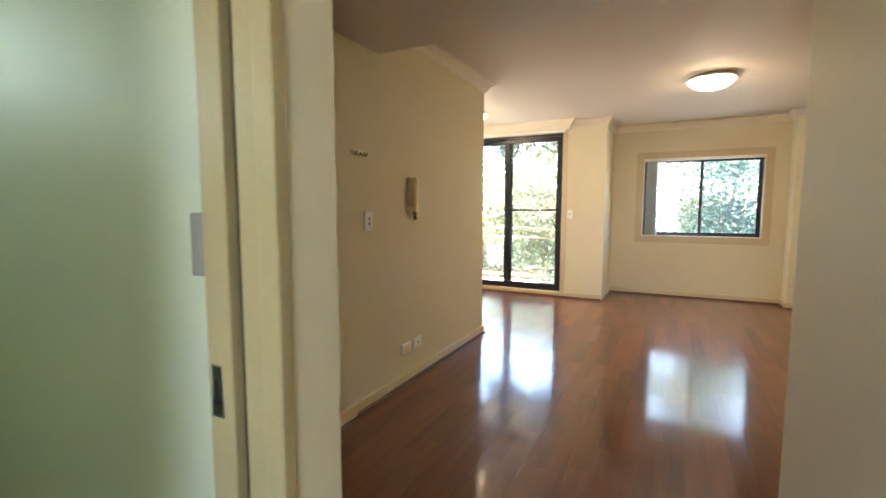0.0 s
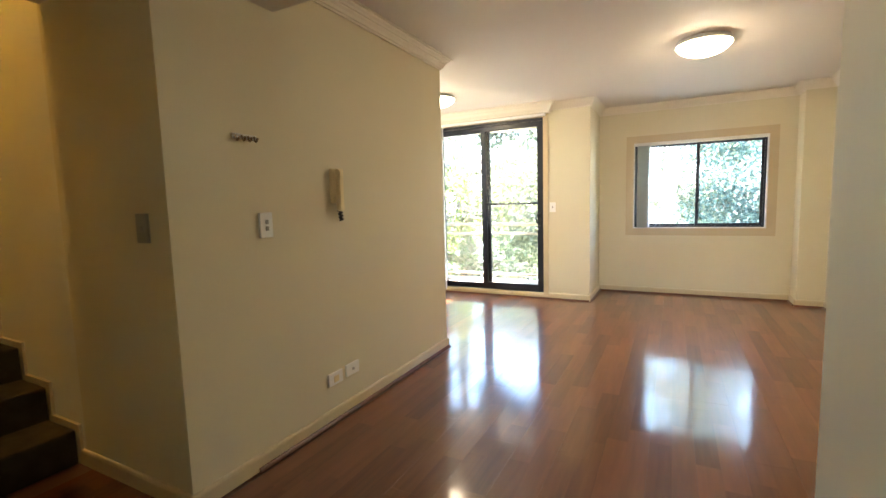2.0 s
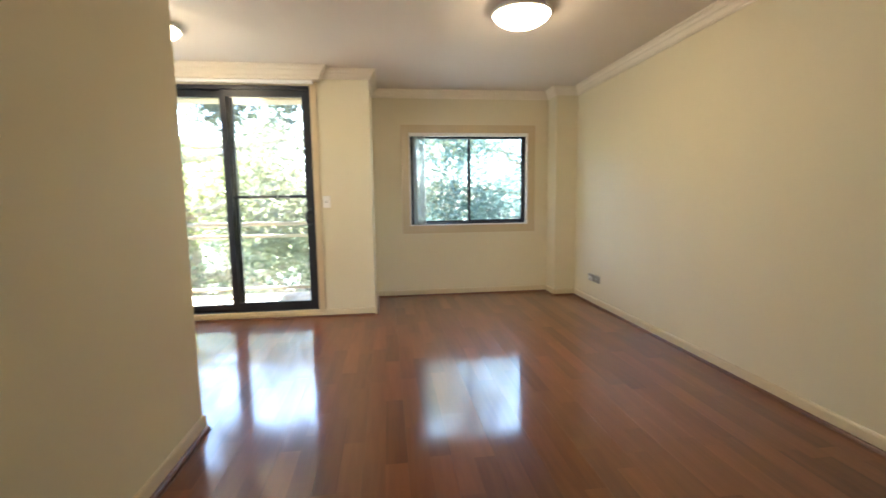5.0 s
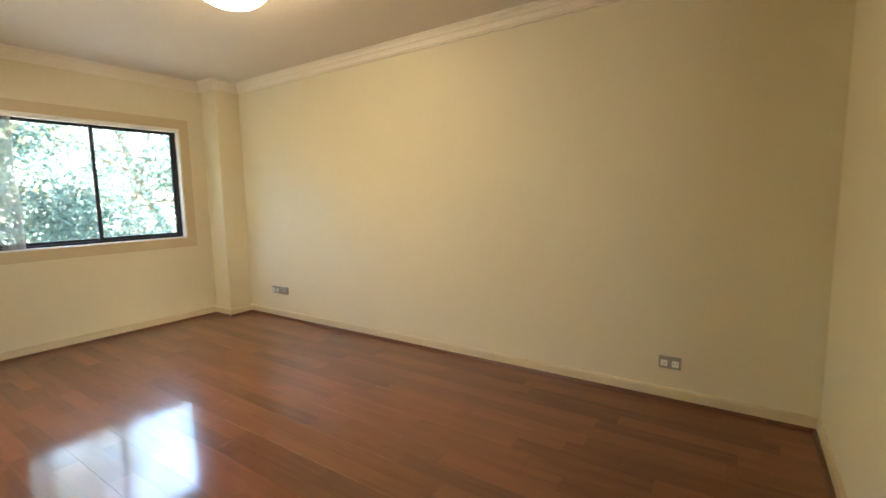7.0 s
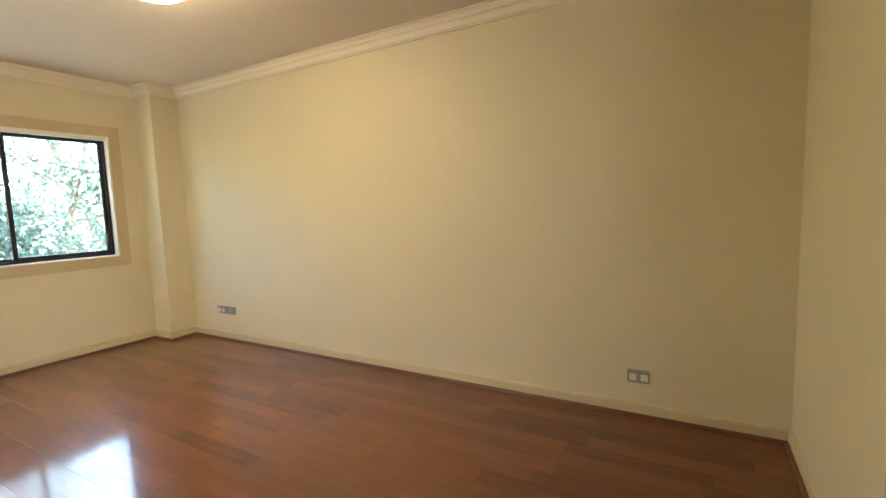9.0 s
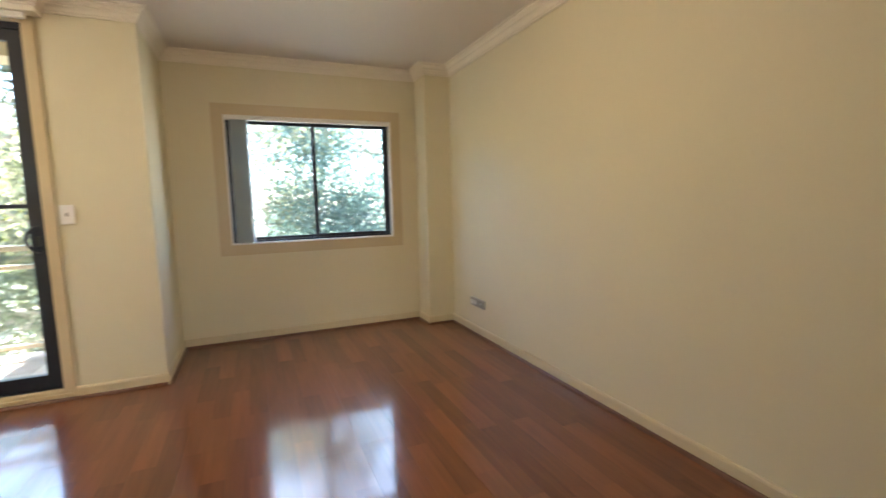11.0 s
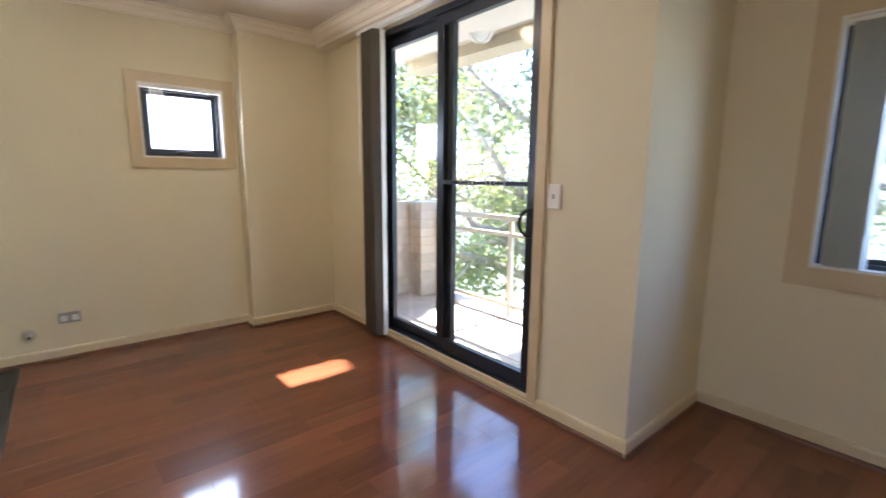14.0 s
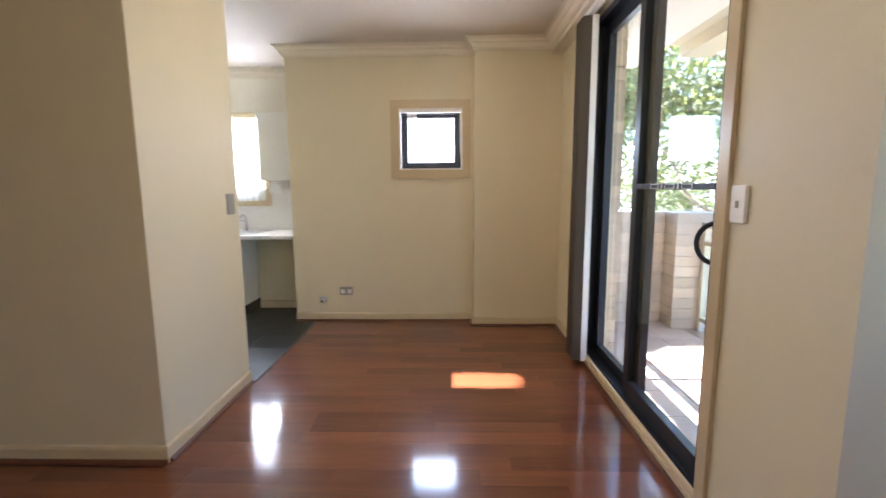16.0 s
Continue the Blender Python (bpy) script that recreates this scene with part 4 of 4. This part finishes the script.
def in_clearing(x, y, z):
    """Gaps cut in the leaves to shape the sun patches on the balcony and in the room. Takes numbers or arrays."""
    y0 = y - z / SUN_T
    room = (x > -0.965) & (x < -0.755) & (y0 > 1.05) & (y0 < 1.68)
    tiles = (x > -1.5 + 0.5 * np.maximum(0, 2.95 - y0)) & (x < -0.35) & (y0 > 2.44) & (y0 < 3.45)
    corner = (x > -2.3) & (x < -1.9) & (y0 > 3.55) & (y0 < 4.4) & (z > 1)
    return room | tiles | corner


def leaves(name, centres, count, spread, size, mat, parent, seed, droop=0.6):
    """Many slim leaves in clumps round the twig ends."""
    r = np.random.RandomState(seed)
    c = np.array(centres)[r.randint(0, len(centres), count)]
    p = c + r.normal(0, 1, (count, 3)) * np.array(spread)
    d = r.normal(0, 1, (count, 3))
    d[:, 2] -= droop
    d /= np.linalg.norm(d, axis=1)[:, None]
    keep = ~np.any([in_clearing(*(p + d * size * s).T) for s in (0, 0.4, 0.8, 1.2)], axis=0)
    p, d = p[keep], d[keep]
    k = len(p)
    s = np.cross(d, r.normal(0, 1, (k, 3)))
    s /= np.linalg.norm(s, axis=1)[:, None] + 1e-6
    ln, wd = size * r.uniform(0.7, 1.35, (k, 1)), size * 0.21 * r.uniform(0.8, 1.3, (k, 1))
    nrm = np.cross(d, s)
    v = np.stack([p, p + d * ln * 0.45 + s * wd + nrm * wd * 0.3, p + d * ln, p + d * ln * 0.45 - s * wd + nrm * wd * 0.3], 1).reshape(-1, 3)
    i = np.arange(k)[:, None] * 4
    f = np.concatenate([i + [0, 1, 2], i + [0, 2, 3]], 1).reshape(-1, 3)
    me = bpy.data.meshes.new(name)
    me.from_pydata(v.tolist(), [], f.tolist())
    me.materials.append(mat)
    ob = new(name, me)
    ob.parent = parent
    return ob


def gum_tree(place, height, radius, lean, seed, leaf_count, mat, label, size=0.13, spread=0.26, low=0.3, reach=1.0, forks=9, clumps=60, bend=0.16, bark=None):
    r = random.Random(seed)
    tree = thing("gum_tree", place, label, "tree")
    base = Vector(place)
    pts, p, d = [], Vector((0, 0, 0)), Vector((lean[0], lean[1], 1)).normalized()
    n = 9
    for k in range(n):
        pts.append(p.copy())
        d = (d + Vector((r.uniform(-bend, bend), r.uniform(-bend, bend), 0.05))).normalized()
        p = p + d * height / n
    rad = [radius * (1 - 0.75 * k / n) for k in range(n)]
    rad[0] *= 1.25
    bm = tube(bmesh.new(), pts, rad, 12)
    part("trunk", bm, bark or BARK, tree, "mottled grey-brown bark", True)
    ends = []
    bm = bmesh.new()
    for k in range(forks):
        t = low + (1 - low) * (k + r.random()) / forks
        i = min(int(t * (n - 1)), n - 2)
        s = pts[i].lerp(pts[i + 1], t * (n - 1) - i)
        a = r.uniform(0, 2 * math.pi) if k % 3 else r.uniform(-2.6, -0.5)
        d = Vector((math.cos(a), math.sin(a), r.uniform(-0.05, 0.7))).normalized()
        ln = height * r.uniform(0.28, 0.5) * reach
        br, q, rr = [s.copy()], s.copy(), [rad[i] * 0.5]
        for j in range(6):
            d = (d + Vector((r.uniform(-0.4, 0.4), r.uniform(-0.4, 0.4), r.uniform(-0.28, 0.3)))).normalized()
            q = q + d * ln / 6
            br.append(q.copy())
            rr.append(max(0.006, rad[i] * 0.5 * (1 - (j + 1) / 6.5)))
            if j >= 1:
                for _ in range(2):
                    td = (d + Vector((r.uniform(-1, 1), r.uniform(-1, 1), r.uniform(-0.7, 0.5)))).normalized()
                    tl = ln * r.uniform(0.15, 0.32)
                    m1 = q + td * tl * 0.5 + Vector((0, 0, r.uniform(-0.06, 0.06)))
                    e2 = q + td * tl + Vector((0, 0, r.uniform(-0.3, 0.1)))
                    if in_clearing(*(base + m1)) or in_clearing(*(base + e2)):
                        continue
                    tube(bm, [q, m1, e2], [rr[-1] * 0.5 + 0.004, rr[-1] * 0.3 + 0.004, 0.004], 5)
                    ends += [tuple(m1), tuple(e2)]
        if not any(in_clearing(*(base + a0.lerp(a1, s))) for a0, a1 in zip(br, br[1:]) for s in (0, 0.25, 0.5, 0.75)):
            tube(bm, br, rr, 7)
        ends.append(tuple(br[-1]))
    part("limbs", bm, bark or BARK, tree, "twisting grey limbs", True)
    r.shuffle(ends)
    world_ends = [tuple(base + Vector(x)) for x in ends[:clumps]]
    world_ends += world_ends[: clumps // 2]
    crown = leaves("crown", world_ends, leaf_count, (spread, spread, spread * 0.8), size, mat, None, seed)
    crown.parent = tree
    crown.matrix_parent_inverse = Matrix.Translation(-base)
    return tree


gum_tree((-3.0, 7.4, -3.2), 8.8, 0.34, (-0.01, 0.02), 3, 5500, LEAF, "large gum tree with a pale twisted trunk beside the balcony", size=0.105, spread=0.34, forks=18, low=0.22, bend=0.05, bark=PALE_BARK)
gum_tree((-5.7, 6.5, -3.2), 8.0, 0.18, (0.03, 0.0), 8, 26000, SUN_LEAF, "gum tree with drooping yellow-green leaves", size=0.105, spread=0.36, forks=11, low=0.3)
gum_tree((-1.2, 9.4, -3.2), 7.6, 0.26, (-0.14, 0.0), 15, 24000, LEAF, "gum tree with a leaning forked trunk", size=0.10, spread=0.42, forks=18, low=0.15, clumps=90, bark=PALE_BARK)
gum_tree((4.4, 9.4, -3.2), 7.2, 0.12, (0.02, 0.0), 22, 24000, BLUE_LEAF, "bushy blue-green tree outside the window", size=0.085, spread=0.46, forks=13, low=0.3, clumps=70)
gum_tree((1.2, 10.8, -3.2), 6.8, 0.10, (0.03, 0.0), 61, 15000, BLUE_LEAF, "slender grey-green tree outside the window", size=0.09, spread=0.48, forks=13, low=0.25, clumps=70)
gum_tree((2.4, 12.0, -3.2), 7.2, 0.12, (0.1, 0.0), 27, 26000, BLUE_LEAF, "blue-green tree behind the window", size=0.10, spread=0.42, forks=12, low=0.25)
gum_tree((7.0, 11.0, -3.2), 8.2, 0.16, (-0.05, 0.0), 31, 36000, BLUE_LEAF, "dense green tree to the side of the window", size=0.11, spread=0.42, forks=12, low=0.2)
gum_tree((-8.9, 8.4, -3.2), 8.4, 0.2, (0.02, 0.0), 52, 20000, SUN_LEAF, "sunlit gum tree past the end of the balcony", size=0.13, spread=0.48, forks=14, low=0.25)
gum_tree((-8.5, 12.0, -3.2), 8.0, 0.2, (0.05, 0.0), 38, 12500, LEAF, "gum tree beyond the balcony corner", size=0.12, spread=0.45, forks=12, low=0.2)
gum_tree((-3.4, 13.5, -3.2), 7.0, 0.2, (0.02, 0.0), 44, 16000, LEAF, "gum tree standing further off behind the others", size=0.12, spread=0.45, forks=12, low=0.2)

# high canopy added out of view to shade the house front: a far crown, and one low bough in front of the soffit
r_c = np.random.RandomState(5)
TOP = Vector((-0.2, 10.6, -3.2))
top_tree = thing("sun_block_tree", TOP, "tall spreading gum added out of view to block the sun from the windows", "tree")
part("trunk", tube(bmesh.new(), [(0, 0, 0), (0.1, 0.1, 3.5), (-0.1, 0, 6.5), (0.2, -0.4, 9.5), (0.1, -0.8, 12.5)], [0.30, 0.25, 0.2, 0.14, 0.05], 12), BARK, top_tree, smooth=True)
cs = []
for k in range(760):
    x, q = r_c.uniform(-2.6, 3.2), r_c.uniform(8.3, 10.4)
    y0 = r_c.uniform(0.75, 3.4 if x < 0.8 else 2.4)
    cs.append((x, q, (q - y0) * SUN_T))
bough = [(r_c.uniform(-1.5, -0.25), q, (q - r_c.uniform(1.2, 2.05)) * SUN_T) for q in r_c.uniform(4.3, 4.9, 110)]
for name, centres, count, seed in (("crown", cs, 50000, 77), ("bough", bough, 9000, 78)):
    cr = leaves(name, centres, count, (0.20, 0.20, 0.20) if name == "crown" else (0.13, 0.13, 0.13), 0.14 if name == "crown" else 0.10, LEAF, None, seed)
    cr.parent = top_tree
    cr.matrix_parent_inverse = Matrix.Translation(-TOP)
bm = bmesh.new()
for k in range(19):
    c = Vector(cs[k * 40] if k < 17 else bough[k]) - TOP
    s = Vector((0.1, -0.2, 7.0 + 0.25 * k))
    way = [s, s.lerp(c, 0.5) + Vector((0, 0, 0.3)), c]
    if not any(in_clearing(*(TOP + a0.lerp(a1, f / 8))) for a0, a1 in zip(way, way[1:]) for f in range(9)):
        tube(bm, way, [0.08, 0.05, 0.015], 6)
part("limbs", bm, BARK, top_tree, smooth=True)

# low scrub and far woods
far = []
r_f = np.random.RandomState(9)
for k in range(260):
    far.append((r_f.uniform(-30, 30), r_f.uniform(20, 34), -3.0 + abs(r_f.normal(0, 1.3))))
fw = leaves("far_woods", far, 8000, (1.1, 1.1, 0.9), 0.55, LEAF, None, 11)
tagged(fw, "distant sunlit gum woods behind the ground", "woods", kind="stuff")

# ---------------------------------------------------------------- pieces
# timber boards
fl = structure("floor", boxes((WEST_X - 0.02, RIGHT_X + 0.02, -5.5, DOOR_Y + 0.02, -0.12, -0.004), (PIER_X - 0.02, RIGHT_X + 0.02, DOOR_Y + 0.02, WIN_Y, -0.12, -0.004)), JOINT, "glossy red-brown timber laminate floor", "floor")
BW = 0.195


def board(x0, x1, y0, y1):
    g = 0.0004
    bm = bmesh.new()
    q = ((x0 + g, y0 + g), (x1 - g, y0 + g), (x1 - g, y1 - g), (x0 + g, y1 - g))
    lo = [bm.verts.new((*p, -0.0035)) for p in q]
    hi = [bm.verts.new((*p, 0.0)) for p in q]
    for i in range(4):
        bm.faces.new((lo[i], lo[(i + 1) % 4], hi[(i + 1) % 4], hi[i]))
    bm.faces.new(lo[::-1]), bm.faces.new(hi)
    part("board", bm, PLANK, fl)


rb = random.Random(12)
x, col = WEST_X, 0
while x < RIGHT_X - 0.001:
    x1 = min(x + BW, RIGHT_X)
    mid = (x + x1) / 2
    if mid < BACK_X:
        spans = [(0.035, DOOR_Y if mid > WCOL_X else WCOL_Y)]
    elif mid < IW_X:
        spans = [(0.0, DOOR_Y), (LEFT_Y, STAIR_Y)]
    elif mid < PIER_X:
        spans = [(LEFT_Y, DOOR_Y)]
    elif mid < LEFT_X:
        spans = [(LEFT_Y, WIN_Y)]
    elif mid < HALL_X:
        spans = [(-5.5, WIN_Y)]
    else:
        spans = [(HALL_Y, WIN_Y if mid < COL_X else COL_Y)]
    for a, b in spans:
        y = a
        step = rb.uniform(0.3, 1.2)
        while y < b - 0.001:
            y1 = min(y + step, b)
            if b - y1 < 0.12:
                y1 = b
            board(x, x1, y, y1)
            y, step = y1, 1.2
    x, col = x1, col + 1
tagged(put(bx(WEST_X, BACK_X, 0.008, 0.034, -0.004, 0.004, bevel=0.002), "trim", DARK), "dark metal strip between timber and tiles", "trim", kind="structure")

# kitchen slate tiles
kf = structure("floor_kitchen", boxes((KITCHEN_X, BACK_X, STAIR_Y + 0.12, 0.008, -0.0045, -0.0035)), GROUT, "dark slate tiled kitchen floor", "floor")
for i in range(7):
    for j in range(8):
        x0, y1 = BACK_X - 0.3 * i, 0.006 - 0.3 * j
        x1, y0 = max(x0 - 0.297, KITCHEN_X), max(y1 - 0.297, STAIR_Y + 0.12)
        if x1 < x0 - 0.05 and y0 < y1 - 0.05:
            part("tile", bx(x1, x0, y0, y1, -0.0034, 0.0, bevel=0.001), SLATE, kf)
structure("floor_side_room", boxes((-1.6, LEFT_X - 0.165, -5.5, LEFT_Y - 0.075, -0.0030, 0.002)), SLATE, "dark side room floor", "floor")

# balcony tiles
bf = structure("floor_balcony", boxes((-2.3, PIER_X - T, DOOR_Y + T, 3.5, -0.16, -0.026)), GROUT, "pinkish terracotta tiled balcony floor", "floor")
for i in range(10):
    for j in range(4):
        x0, y0 = -2.28 + 0.303 * i, DOOR_Y + T + 0.303 * j
        x1, y1 = min(x0 + 0.298, PIER_X - T), min(y0 + 0.298, 3.49)
        if x1 > x0 + 0.03:
            part("tile", bx(x0, x1, y0, y1, -0.026, -0.020, bevel=0.002), TERRACOTTA, bf)


def brickwork(name, x0, x1, y0, y1, z0, z1, axis, label):
    """Stretcher courses of single bricks round a mortar core. axis: the way that the courses run."""
    core = structure(name, boxes((x0 + 0.008, x1 - 0.008, y0 + 0.008, y1 - 0.008, z0, z1)), MORTAR, label, "wall")
    a0, a1 = (x0, x1) if axis == 0 else (y0, y1)
    n = max(1, round((z1 - z0) / 0.0865))
    h = (z1 - z0) / n
    for c in range(n):
        a = a0 - (0.12 if c % 2 else 0)
        while a < a1 - 0.01:
            u0, u1 = max(a, a0), min(a + 0.230, a1)
            if u1 - u0 > 0.02:
                bm = bx(u0, u1, y0, y1, z0 + c * h + 0.005, z0 + (c + 1) * h - 0.005) if axis == 0 else bx(x0, x1, u0, u1, z0 + c * h + 0.005, z0 + (c + 1) * h - 0.005)
                part("brick", bm, BRICK, core)
            a += 0.240
    return core


brickwork("wall_brick_door", -2.26, -1.36, DOOR_Y + T + 0.002, DOOR_Y + T + 0.11, -0.02, 2.40, 0, "cream brick outer wall beside the sliding door")
brickwork("wall_parapet", -2.26, -2.15, DOOR_Y + T + 0.112, 3.10, -0.02, 0.96, 1, "cream brick balcony parapet")
brickwork("wall_parapet_pier", -2.26, -1.94, 3.102, 3.46, -0.02, 0.96, 0, "cream brick pier at the balcony corner")
